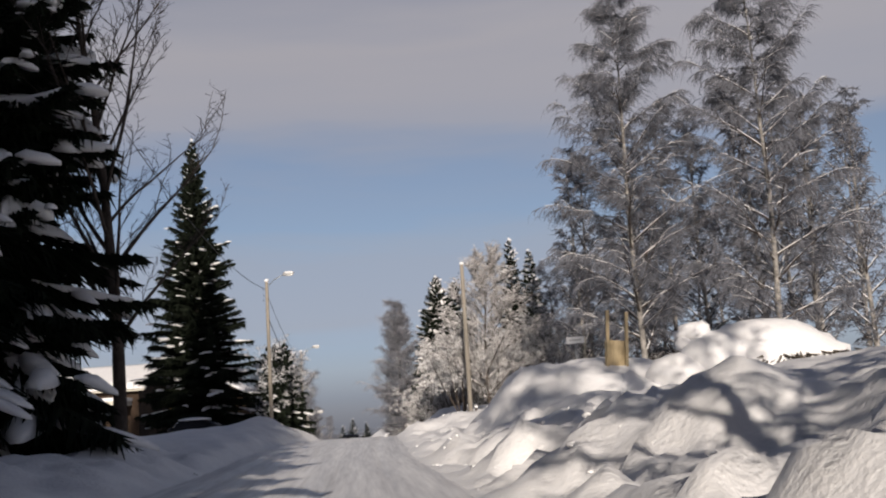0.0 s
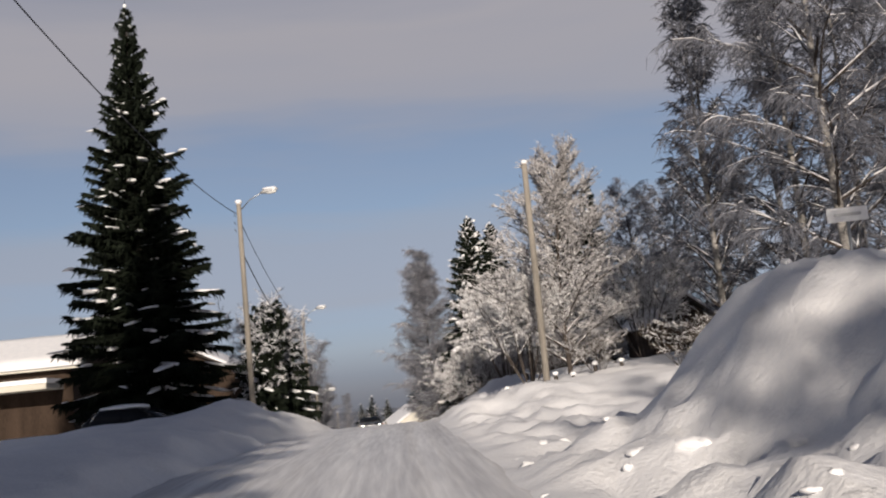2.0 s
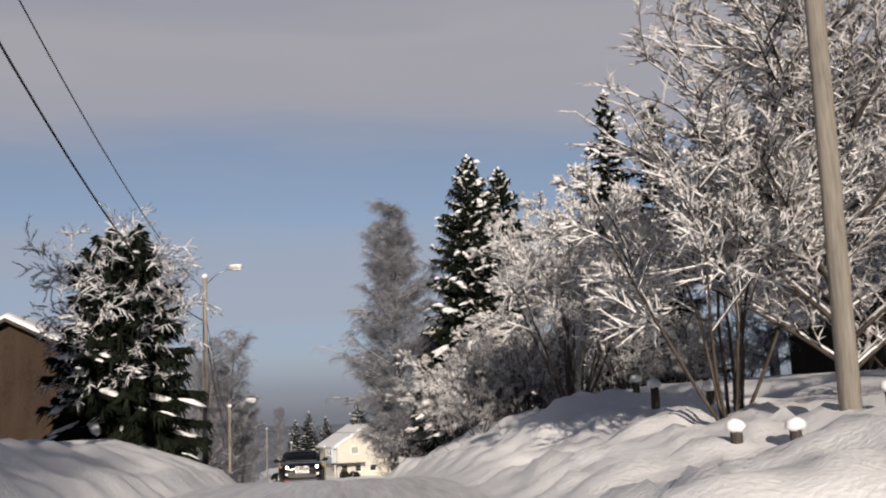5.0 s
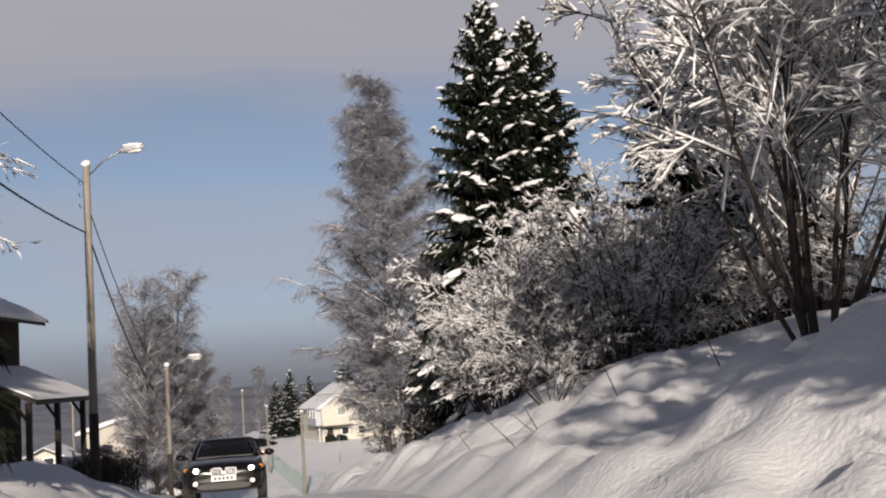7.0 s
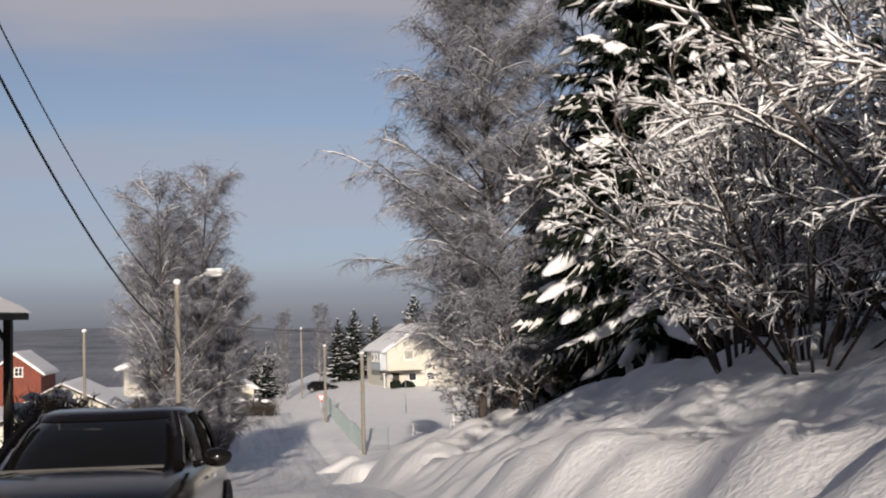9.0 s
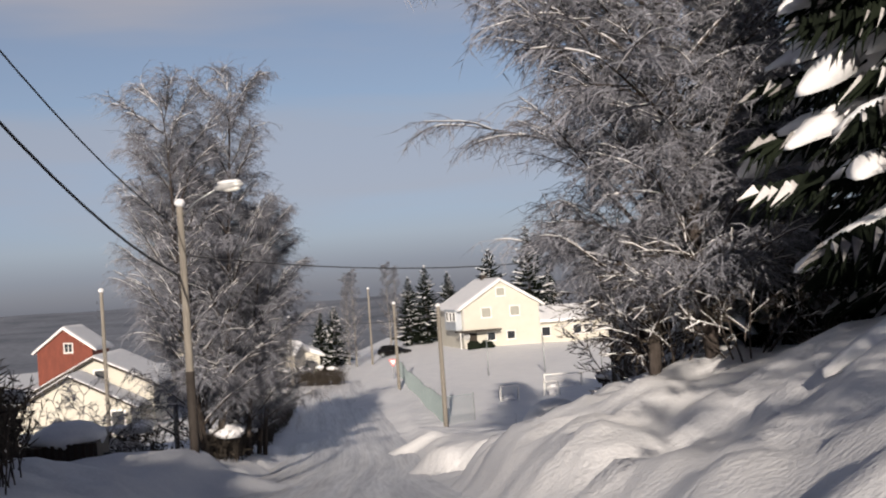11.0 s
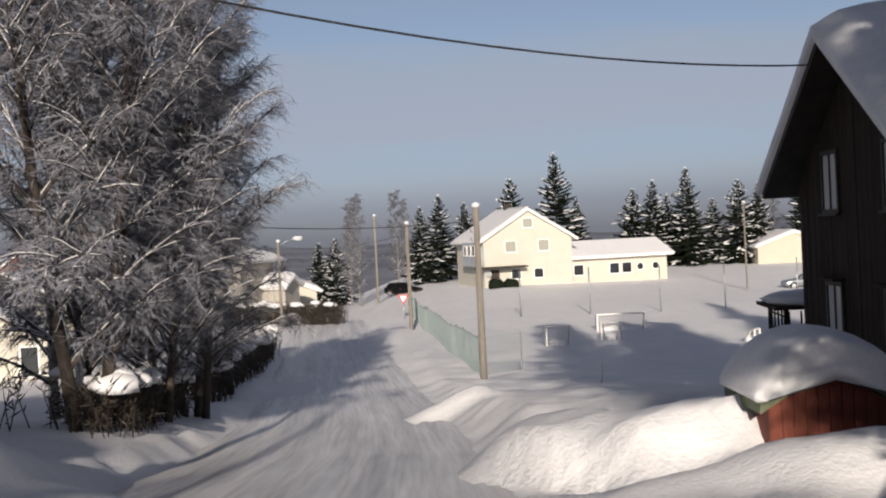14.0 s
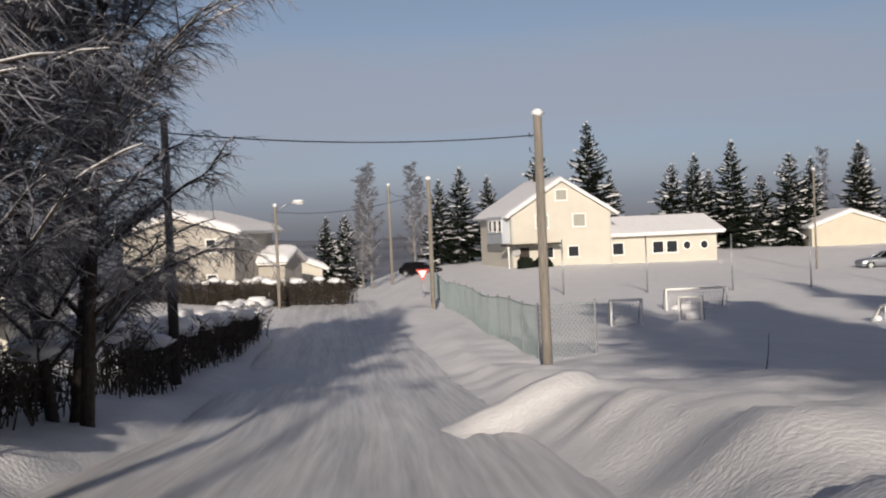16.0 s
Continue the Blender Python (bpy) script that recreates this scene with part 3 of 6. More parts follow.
def birch_meshes(seed, height, crown, limbs=26, subs=7, twigs=7, hang=1.0, start=0.18, up=0.75, lean=0.0, twig_r=0.013, forks=1, apart=False,
                 twig_mat=None, snowy=0.55, slim=1.0, top=0.85, bark=None, low=1.0):
    """Trunk, limbs, hanging twigs and snow of a birch round the origin, as (part name, mesh) pairs. apart: each limb a mesh of its own."""
    rng = random.Random(seed)
    g_limb, g_twig, g_snow = Geo(), Geo(), Geo()
    trunks, limb_list, stems = [], [], []
    wide = 0.8 if hang < 0.85 else 0.45
    for k in range(forks):
        a = 2.1 * k + rng.uniform(0, 0.8)
        d = Vector((math.cos(a) * 0.14 * (forks > 1) + lean, math.sin(a) * 0.14 * (forks > 1), 1))
        h = height * (1 if k == 0 else rng.uniform(0.78, 0.95))
        pts = bend((0.3 * k * math.cos(a), 0.3 * k * math.sin(a), -0.6), d, h + 0.6, 14, -0.01, 0.035, rng)
        r0 = (0.0085 * h + 0.03) * slim
        rads = [r0 * (1 - i / 14) ** 0.9 + 0.012 for i in range(15)]
        trunks.append(Geo())
        trunks[-1].tube(pts, rads, 8)
        stems.append((pts, rads, h))
    for pts, rads, h in stems:
        for k in range(limbs):
            f = start + (0.985 - start) * ((k + rng.random()) / limbs) ** low
            p, _ = along(pts, f)
            a = k * 2.4 + rng.uniform(-0.5, 0.5)
            reach = crown * (1.05 - top * f) * rng.uniform(0.75, 1.15) * min(1, 0.55 + 2.2 * (f - start))
            rise = up * rng.uniform(0.6, 1.25) + 0.6 * f
            lp = bend(p, (math.cos(a), math.sin(a), rise), reach * 1.3, 7, 0.02 + 0.02 * hang, 0.09, rng)
            lr0 = min(rads[int(f * 14)] * 0.4, 0.06 * slim) + 0.006
            lr = [lr0 * (1 - i / 7.6) + 0.005 for i in range(8)]
            g = Geo() if apart else g_limb
            g.tube(lp, lr, 4 if twig_r < 0.025 else 3, False)
            if apart:
                limb_list.append(g)
            if snowy > 0.2:
                snow_line(g_snow, lp, lr, rng, 0.9, 0.8)
            for j in range(subs):
                q, qd = along(lp, 0.12 + 0.88 * (j + rng.random()) / subs)
                sa = rng.choice((-1, 1)) * rng.uniform(0.35, 1.2)
                d2 = Matrix.Rotation(sa, 3, "Z") @ qd
                d2.z += rng.uniform(-0.1, 0.4)
                sl = reach * rng.uniform(0.22, 0.45) + 0.3
                sp = bend(q, d2, sl, 4, 0.16 * hang, 0.16, rng)
                sr = [0.012 * (1 - i / 5) + 0.005 for i in range(5)]
                g_limb.tube(sp, sr, 3, False)
                if rng.random() < snowy:
                    snow_line(g_snow, sp, sr, rng, 0.9, 1.0, 0.016)
                for t in range(twigs):
                    w, wd = along(sp, 0.05 + 0.95 * (t + rng.random()) / twigs)
                    tl = rng.uniform(0.4, 1.1) * (0.55 + 0.45 * hang) * (0.6 + 0.06 * crown)
                    d3 = (wd * 0.6 + Vector((rng.uniform(-wide, wide), rng.uniform(-wide, wide), rng.uniform(-0.2, 0.6 * wide)))).normalized()
                    tp = bend(w, d3, tl, 2, 0.6 * hang, 0.2, rng)
                    g_twig.strand(tp[0], tp[1], tp[2], twig_r)
                    for _ in range(3 if twig_r < 0.019 else 2):
                        b, bd = along(tp, rng.uniform(0.1, 0.95))
                        e = b + (bd * 0.5 + Vector((rng.uniform(-wide, wide), rng.uniform(-wide, wide), rng.uniform(-0.9 * hang, 0.45 * wide - 0.1)))) * tl * 0.55
                        g_twig.thorn(b, e, twig_r)
    out = [("trunk", g.mesh("birch_trunk", bark or M_BIRCH, True)) for g in trunks]
    if apart:
        out += [("limb", g.mesh("birch_limb", M_BARK, True)) for g in limb_list]
    out.append(("branchwork", g_limb.mesh("birch_branchwork", M_BARK, True)))
    return out + [("crown", g_twig.mesh("birch_crown", twig_mat or M_TWIG)), ("snow_load", g_snow.mesh("branch_snow", M_SNOWPAD, True))]


def shrub_meshes(seed, height, spread, stems=7, twig_mat=None, snowy=0.7, levels=3, kids=6, rough_r=0.016, upright=1.0, droop=0.03, snow_w=0.6, rounded_off=0.0):
    """A many-stemmed, rimed tree or bush: stems, twigs and snow."""
    rng = random.Random(seed)
    g_stem, g_twig, g_snow = Geo(), Geo(), Geo()

    def grow(p, d, length, r, level):
        n = 6 if level == 0 else (2 if level >= levels else 4)
        pts = bend(p, d, length, n, droop * (1 + level), 0.1 + 0.05 * level, rng)
        rads = [r * (1 - 0.75 * i / n) + 0.004 for i in range(n + 1)]
        if level >= levels:
            g_twig.strand(pts[0], pts[1], pts[2], rads[0])
            if rng.random() < snowy:
                snow_line(g_snow, pts, rads, rng, 0.9, 1.25, rough_r)
            for s in range(3):
                b, bd = along(pts, rng.uniform(0.2, 0.95))
                e = b + (bd + Vector((rng.uniform(-0.9, 0.9), rng.uniform(-0.9, 0.9), rng.uniform(-0.4, 0.8)))) * length * 0.3
                g_twig.thorn(b, e, rough_r * 0.8)
            return
        g_stem.tube(pts, rads, 5 if level == 0 else 4, False)
        snow_line(g_snow, pts, rads, rng, 0.95, snow_w, 0.011, 0.35) if level or d.z < 0.8 else None
        for k in range(kids if level else kids + 2):
            fk = (0.3 if level == 0 else 0.15) + 0.8 * (k + rng.random()) / (kids + 1)
            q, qd = along(pts, fk)
            a, tilt = rng.uniform(0, 6.28), rng.uniform(0.45, 1.0)
            s = qd.orthogonal().normalized()
            d2 = qd * math.cos(tilt) + (s * math.cos(a) + qd.cross(s) * math.sin(a)) * math.sin(tilt)
            d2.z += 0.15 * upright
            grow(q, d2, length * rng.uniform(0.3, 0.5) * (1 + rounded_off * (0.45 - fk)), r * 0.45, level + 1)

    for k in range(stems):
        a = 2 * math.pi * k / stems + rng.uniform(-0.3, 0.3)
        out = rng.uniform(0.1, 1.0) * spread / height
        grow(Vector((math.cos(a) * 0.2, math.sin(a) * 0.2, -0.3)), Vector((math.cos(a) * out, math.sin(a) * out, 1)), height * rng.uniform(0.7, 0.95), 0.0045 * height + 0.006, 0)
    return [("framework", g_stem.mesh("stems", M_BARK, True)), ("crown", g_twig.mesh("rimed_twigs", twig_mat or M_RIME)), ("snow_load", g_snow.mesh("branch_snow", M_SNOWPAD, True))]


def snow_bough(geo, pts, f0, f1, side, w, thick, rng):
    """A slab of snow bent over a bough: closed, with an uneven, drooping rim."""
    n = 5
    o = len(geo.v)
    for i in range(n):
        c, _ = along(pts, f0 + (f1 - f0) * i / (n - 1))
        h = w * (0.3, 0.85, 1.0, 0.8, 0.3)[i] * rng.uniform(0.65, 1.25)
        t = thick * (0.5, 1.0, 1.1, 0.9, 0.4)[i] * rng.uniform(0.75, 1.2)
        for q, up in ((-1.0, -0.3 * h / w * thick - rng.uniform(0, 0.5) * h * 0.5), (-0.45, t), (0.4, t * rng.uniform(0.8, 1.1)), (1.0, -0.3 * h / w * thick - rng.uniform(0, 0.5) * h * 0.5)):
            geo.v.append(tuple(c + side * q * h + Vector((0, 0, 0.03 + up))))
    for i in range(n - 1):
        for k in range(4):
            k2 = (k + 1) % 4
            geo.f.append((o + i * 4 + k, o + i * 4 + k2, o + (i + 1) * 4 + k2, o + (i + 1) * 4 + k))
    geo.f.append((o + 3, o + 2, o + 1, o))
    e = o + (n - 1) * 4
    geo.f.append((e, e + 1, e + 2, e + 3))


def spruce_meshes(seed, height, radius, snow=0.6, density=1.0, bare=0.06, power=0.85, pad=1.0, twigs_per_m=15, droop=0.0, rime=0.0):
    """Trunk, needle sprays and snow-laden boughs of a spruce. droop: how far the boughs hang under their load; rime: share of white sprays."""
    rng = random.Random(seed)
    g_trunk, g_needle, g_snow, g_rime = Geo(), Geo(), Geo(), Geo()
    patches = [[rng.random() for _ in range(7)] for _ in range(40)]      # where the snow has stayed and where it has slid off
    g_trunk.tube([(0, 0, -0.6), (0, 0, height * 0.5), (0, 0, height * 0.97)], [0.012 * height + 0.05, 0.008 * height, 0.015], 7)
    z = height * bare
    step0 = 0.36 / density * (0.5 + height / 30)
    while z < height * 0.985:
        f = z / height
        reach0 = radius * (1 - f) ** power + 0.12
        n = max(4, int(9 * min(1, 0.45 + 0.8 * (1 - f)) * density))
        for k in range(n):
            a = 2 * math.pi * (k + rng.random()) / n
            reach = reach0 * rng.uniform(0.58, 1.2)
            zz = z + rng.uniform(-0.5, 0.5) * step0
            d = Vector((math.cos(a), math.sin(a), 0.35 - 0.75 * (1 - f) - droop * (1 - 0.7 * f) + rng.uniform(-0.12, 0.12)))
            pts = bend((0, 0, zz), d, reach, 5, -0.05 - 0.06 * droop, 0.05, rng)
            side = Vector((-math.sin(a), math.cos(a), 0))
            m = max(4, int(twigs_per_m * reach * density))
            stay = patches[int(zz / 1.3) % 40][int(a / 0.9) % 7]
            for t in range(m):
                ft = 0.1 + 0.9 * (t + rng.random()) / m
                q, qd = along(pts, ft)
                w = reach * 0.34 * (1.15 - ft) + 0.14
                sg = rng.choice((-1, 1))
                e = q + side * sg * w * rng.uniform(0.4, 1.0) + qd * w * rng.uniform(0.5, 1.0) + Vector((0, 0, -rng.uniform(0.02 + 0.3 * droop, 0.5 + 0.5 * droop) * w))
                g_needle.thorn(q, e, 0.06 + 0.035 * rng.random() + 0.0012 * height)
                if rng.random() < rime * (0.3 + 1.2 * stay) * ft:
                    lift = Vector((0, 0, 0.05))
                    g_rime.thorn(q.lerp(e, 0.25) + lift, q.lerp(e, rng.uniform(0.7, 1.1)) + lift, 0.05 + 0.04 * rng.random())
                if rng.random() < 0.5 + 0.3 * droop:
                    g_needle.thorn(q, q + qd * 0.2 + Vector((rng.uniform(-0.15, 0.15), rng.uniform(-0.15, 0.15), -rng.uniform(0.2, 0.55) * (1 + 0.5 * droop))), 0.06)
            g_needle.spike(along(pts, 0.75)[0], pts[-1] + (pts[-1] - pts[-2]) * 0.4, 0.07, 0.4)
            if rng.random() < snow * (0.25 + 1.3 * stay):
                big = pad * (0.04 + 0.08 * rng.random() ** 1.5) * (0.6 + 0.25 * reach ** 0.5) * (0.65 + 0.6 * stay)
                f0 = rng.uniform(0.15, 0.55)
                f1 = min(1.0, f0 + rng.uniform(0.3, 0.6))
                snow_bough(g_snow, pts, f0, f1, side, (0.09 + 0.055 * reach * rng.uniform(0.4, 1.3)) * (0.75 + 0.12 * pad), big * 1.2, rng)
                for _ in range(rng.choice((1, 2, 3)) if pad > 1.4 else 1):
                    q, qd = along(pts, rng.uniform(0.3, 0.95))
                    w = (reach * 0.26 + 0.12) * rng.uniform(0.5, 1.1)
                    sg = rng.choice((-1, 1))
                    e = q + side * sg * w + qd * w * 0.8 + Vector((0, 0, -(0.15 + 0.3 * droop) * w))
                    sd = (side * 0.6 - qd * sg).normalized()
                    snow_bough(g_snow, [q + Vector((0, 0, 0.03)), q.lerp(e, 0.5) + Vector((0, 0, 0.05)), e], 0.1, 1.0, Vector((sd.x, sd.y, 0)).normalized(), w * rng.uniform(0.22, 0.4), big * rng.uniform(0.5, 0.9), rng)
        z += step0 * (0.75 + 0.5 * (1 - f))
    g_needle.spike((0, 0, height * 0.93), (0, 0, height * 1.02), 0.07)
    g_snow.blob((0, 0, height), 0.1, 0.1, 0.14, rng)
    out = [("trunk", g_trunk.mesh("spruce_trunk", M_BARK, True)), ("foliage", g_needle.mesh("spruce_needles", M_NEEDLE)), ("snow_load", g_snow.mesh("snow_pads", M_SNOWPAD, True))]
    return out + ([("frosted_sprays", g_rime.mesh("frosted_sprays", M_RIME))] if rime else [])


def plant(kind, meshes, x, y, label, scale=1.0, turn=0.0, group="", sink=0.0, tilt=(0, 0), z=None, category="tree"):
    m = Matrix.Translation((x, y, (gz(x, y) if z is None else z) - sink)) @ pose(0, 0, 0, tilt[0], tilt[1], turn) @ Matrix.Scale(scale, 4)
    t = thing(kind, label, category, m, group)
    for nm, me in meshes:
        p = part(nm, me, None, t)
        if nm not in ("trunk", "limb"):
            tagged(p, kind="stuff")
    return t


birch_a = birch_meshes(11, 23, 5.8, limbs=42, subs=11, twigs=20, hang=1.0, start=0.16, up=0.65, apart=True, slim=0.8)
birch_b = birch_meshes(12, 18, 4.4, limbs=60, subs=11, twigs=21, hang=0.82, start=0.07, up=0.8, top=0.9, twig_r=0.0088, twig_mat=M_FROST, snowy=0.8, slim=0.75, low=1.25, bark=M_BARK)
birch_c = birch_meshes(13, 17, 3.0, limbs=32, subs=6, twigs=7, hang=0.8, start=0.1, up=1.3, twig_r=0.028)
birch_big = birch_meshes(14, 13.4, 3.5, limbs=28, subs=10, twigs=16, hang=0.8, start=0.13, up=1.2, forks=3, apart=True, top=0.72, twig_r=0.008, twig_mat=M_FROST, snowy=0.9, bark=M_BARK)
birch_old = birch_meshes(15, 17, 6.0, limbs=34, subs=9, twigs=12, hang=1.0, start=0.2, up=0.45, twig_r=0.01, lean=-0.05, apart=True, twig_mat=M_FROST, bark=M_BARK)
bare_decid = birch_meshes(21, 17, 7.4, limbs=32, subs=8, twigs=6, hang=0.0, start=0.2, up=1.35, twig_mat=M_BARETWIG, snowy=0.1, apart=True, twig_r=0.01, bark=M_BARK, slim=1.25)
alder_rime = birch_meshes(27, 10.6, 4.2, limbs=52, subs=12, twigs=10, hang=0.1, start=0.08, up=0.75, twig_mat=M_RIME, snowy=0.8, twig_r=0.017, bark=M_BARK)
rowan_a = shrub_meshes(22, 9.5, 6.5, stems=9, levels=3, kids=7, snowy=0.8, rough_r=0.022, rounded_off=1.0)
birch_d = birch_meshes(16, 14, 2.5, limbs=30, subs=7, twigs=8, hang=1.0, start=0.06, up=1.2, twig_r=0.019)
rowan_b = shrub_meshes(28, 8.6, 6.0, stems=11, levels=3, kids=8, snowy=0.9, rough_r=0.023, upright=0.9, droop=0.015, snow_w=1.7, rounded_off=1.3)
bush_a = shrub_meshes(24, 3.3, 3.4, stems=14, levels=3, kids=4, snowy=0.5, rough_r=0.013, upright=0.3, droop=0.05)
bush_c = shrub_meshes(29, 5.0, 4.2, stems=15, levels=3, kids=4, snowy=0.75, rough_r=0.021, upright=0.5, droop=0.03, rounded_off=1.0)
bush_b = shrub_meshes(25, 2.6, 2.6, stems=9, levels=2, kids=6, snowy=0.3, rough_r=0.018, upright=0.8, twig_mat=M_HEDGE)
snow_tree = spruce_meshes(26, 7.6, 2.7, snow=0.45, density=1.15, bare=0.08, power=0.42, pad=1.1, twigs_per_m=20, droop=0.35) + shrub_meshes(27, 6.6, 2.1, stems=11, twig_mat=M_FROST, levels=3, kids=6, snowy=0.7, rough_r=0.024, upright=0.4, droop=0.04)[1:]
spruce_tall = spruce_meshes(31, 20.4, 4.4, snow=0.5, density=1.2, power=0.9, twigs_per_m=21)
spruce_near = spruce_meshes(32, 24, 5.2, snow=1.0, density=1.1, pad=3.0, droop=0.3, bare=0.05)
spruce_bank = spruce_meshes(37, 18, 4.1, snow=0.6, density=1.15, pad=2.3, power=0.66, bare=0.04, droop=0.5, rime=0.42)
spruce_mid = spruce_meshes(33, 20, 4.5, snow=0.5, density=1.0, pad=1.7, twigs_per_m=13, droop=0.3, rime=0.35)
spruce_far_a = spruce_meshes(34, 14, 4.1, snow=0.5, density=0.85, pad=1.1, twigs_per_m=11, power=0.75)
spruce_far_b = spruce_meshes(35, 12, 4.2, snow=0.6, density=0.85, pad=1.2, twigs_per_m=11, power=0.75)
shade_spruce = spruce_meshes(36, 20, 4.8, snow=0.5, density=0.9, pad=2.4, twigs_per_m=11, droop=0.4)

# ---- planting ----
plant("spruce", spruce_near, -13.2, 30.5, "tall dark spruce heavy with snow on drooping branches", 1.08, 20)
# extra spruce, added for the long shadow it throws on the left bank
plant("spruce", spruce_near, -17.5, 24.0, "tall dark spruce added beside another to shade the left bank", 1.15, 200)
plant("bare_tree", bare_decid, -9.6, 32.2, "leafless dark deciduous tree with thin upswept branches", 1.0, 40)
# unseen spruces around the start, added to keep the left bank in shade
for x, y, s, a in ((-11.4, 9, 1.2, 80), (-8.2, 1, 1.35, 170), (-8.0, -10, 1.4, 240), (-7.8, -22, 1.4, 10), (-9.0, -35, 1.4, 120), (-12.4, -5, 1.4, 60), (-13.6, 6, 1.3, 90), (-19.5, 15, 1.2, 20), (-15, -18, 1.4, 100), (-11.4, 2, 1.35, 30), (-10.4, -8, 1.4, 200), (-8.6, -4, 1.35, 310), (-6.4, -3, 1.4, 50), (-6.6, -14, 1.45, 150)):
    plant("spruce", shade_spruce, x, y, "unseen snowy spruce added to shade the left bank", s, a, "roadside spruces")
# unseen birches near the start, added for dappled shade on the right bank
for x, y, s, a in ((4.2, 1.0, 0.95, 40), (7.6, 7.0, 1.05, 160), (6.0, -9.0, 1.1, 280), (11.2, 5.0, 0.95, 75)):
    plant("birch", birch_c, x, y, "unseen frosted birch added to dapple the right bank", s, a, "roadside birches")
plant("spruce", spruce_tall, -17.3, 76.0, "slender dark green spruce with snow pads", 1.0, 0)
plant("birch", birch_a, 10.6, 60.0, "tall frosted birch with pale trunk and hanging twigs", 1.02, 30)
plant("birch", birch_a, 17.6, 59.0, "tall frosted birch with dark upright limbs", 1.05, 200)
plant("snowy_tree", snow_tree, -14.7, 95.0, "rounded dark evergreen thick with clinging snow", 1.0, 0)
RB = random.Random(5)
for x, y, s in ((9.5, 74, 0.95), (14, 78, 1.0), (22, 70, 1.05), (20, 88, 0.9), (27, 80, 1.1), (28, 50, 0.95), (14, 68, 1.0), (21, 63, 1.0), (25, 66, 1.05), (17, 72, 1.1), (8.5, 69.5, 0.85), (12.5, 70.5, 1.1), (19, 66, 1.1), (23.5, 61, 1.1), (16, 82, 0.9), (21, 76, 1.15), (13.2, 111, 0.86), (18.6, 110, 0.92), (21.0, 112, 0.95), (25, 100, 0.9)):
    plant("birch", birch_c, x, y, "grey frosted birch in a thin wood", s * RB.uniform(0.9, 1.1), RB.uniform(0, 360), "birch wood")
plant("rimed_tree", alder_rime, 2.5, 75.4, "conical deciduous tree white with rime", 0.98, 10)
plant("rimed_tree", rowan_b, 0.7, 76.2, "many-stemmed tree thick with snow behind the pole", 0.78, 200)
plant("rimed_tree", rowan_a, 7.4, 84.5, "spreading many-stemmed tree white with rime", 0.75, 250)
plant("rimed_tree", rowan_b, 0.1, 90.8, "vase-shaped many-stemmed tree thick with snow on every branch", 0.86, 0)
plant("rimed_tree", rowan_b, 3.6, 100.0, "many-stemmed tree thick with snow above the bank", 0.9, 150)
plant("rimed_tree", rowan_a, 8.0, 88.0, "spreading many-stemmed tree white with rime", 0.8, 140)
for x, y, s, a in ((-1.6, 101.5, 1.0, 0), (-2.9, 105.0, 0.8, 70), (-0.4, 106, 1.1, 150), (0.6, 103.2, 1.1, 300), (2.4, 104.5, 1.0, 80), (-2.4, 98.5, 0.6, 200)):
    plant("bush", bush_a, x, y, "low snow-laden bush leaning from the bank", s, a, "bushes on the bank", category="bush")
for x, y, s, a in ((-1.9, 103.0, 0.92, 20), (-0.5, 100.6, 0.85, 130), (-2.7, 105.6, 0.8, 250), (1.2, 103.8, 1.1, 60), (-0.6, 107.6, 1.1, 310), (-2.9, 108.3, 0.88, 190), (-1.7, 112.5, 0.9, 80)):
    plant("bush", bush_c, x, y, "tall snow-laden bush with dark upright stems", s, a, "tall bushes on the bank", category="bush")
for x, y, s, a in ((9.0, 66.5, 1.0, 0), (12.5, 67.2, 1.2, 90), (6.5, 68.5, 0.8, 200), (16, 67.5, 1.2, 20), (19, 68, 1.1, 130), (3.4, 71.5, 0.7, 250), (7.6, 67.4, 0.9, 40), (10.8, 67.0, 1.1, 300), (14.3, 67.6, 1.1, 100)):
    plant("bush", bush_b, x, y, "dark rimed bush at the field edge", s, a, "bushes at the field edge", category="bush")
plant("spruce", spruce_bank, -1.1, 121.6, "broad dark spruce with thick snow on its branches", 0.96, 0)
plant("spruce", spruce_bank, 0.9, 122.8, "dark spruce twin grown close to another", 0.92, 130)
plant("spruce", spruce_mid, 7.3, 121.0, "tall spruce behind rimed trees", 0.98, 50)
plant("spruce", spruce_mid, 9.0, 116.0, "tall spruce behind rimed trees", 0.84, 150)
plant("birch", birch_b, -5.1, 126.0, "tall leaning birch grey with frosted twigs", 0.91, 0, tilt=(0, -4))
plant("birch", birch_b, -6.0, 126.8, "tall leaning birch grey with frosted twigs", 0.82, 125, tilt=(0, -4))
plant("spruce", spruce_bank, -3.2, 131.8, "dark spruce with thick snow behind a tall birch", 0.6, 70)
plant("spruce", spruce_bank, -1.6, 137.0, "dark spruce with thick snow beside the barn", 0.62, 170)
for x, y, s, a in ((-5.7, 127.3, 0.9, 0), (-6.0, 130.6, 0.8, 90), (-4.6, 125.6, 0.9, 170)):
    plant("bush", bush_b, x, y, "dark twiggy bush under the leaning birch", s, a, "bushes under the birch", category="bush")
plant("bush", bush_a, -21.9, 139.0, "dark snow-flecked bush beside a trailer", 0.75, 60, category="bush")
plant("birch", birch_old, -2.2, 129.6, "old birch with long rimed boughs near the barn", 0.8, 100)
plant("birch", birch_big, -20.5, 147.8, "large many-stemmed birch with hanging frosted twigs", 1.06, 0)
plant("birch", birch_big, -20.6, 151.4, "many-stemmed birch with hanging frosted twigs behind a larger one", 0.88, 215)
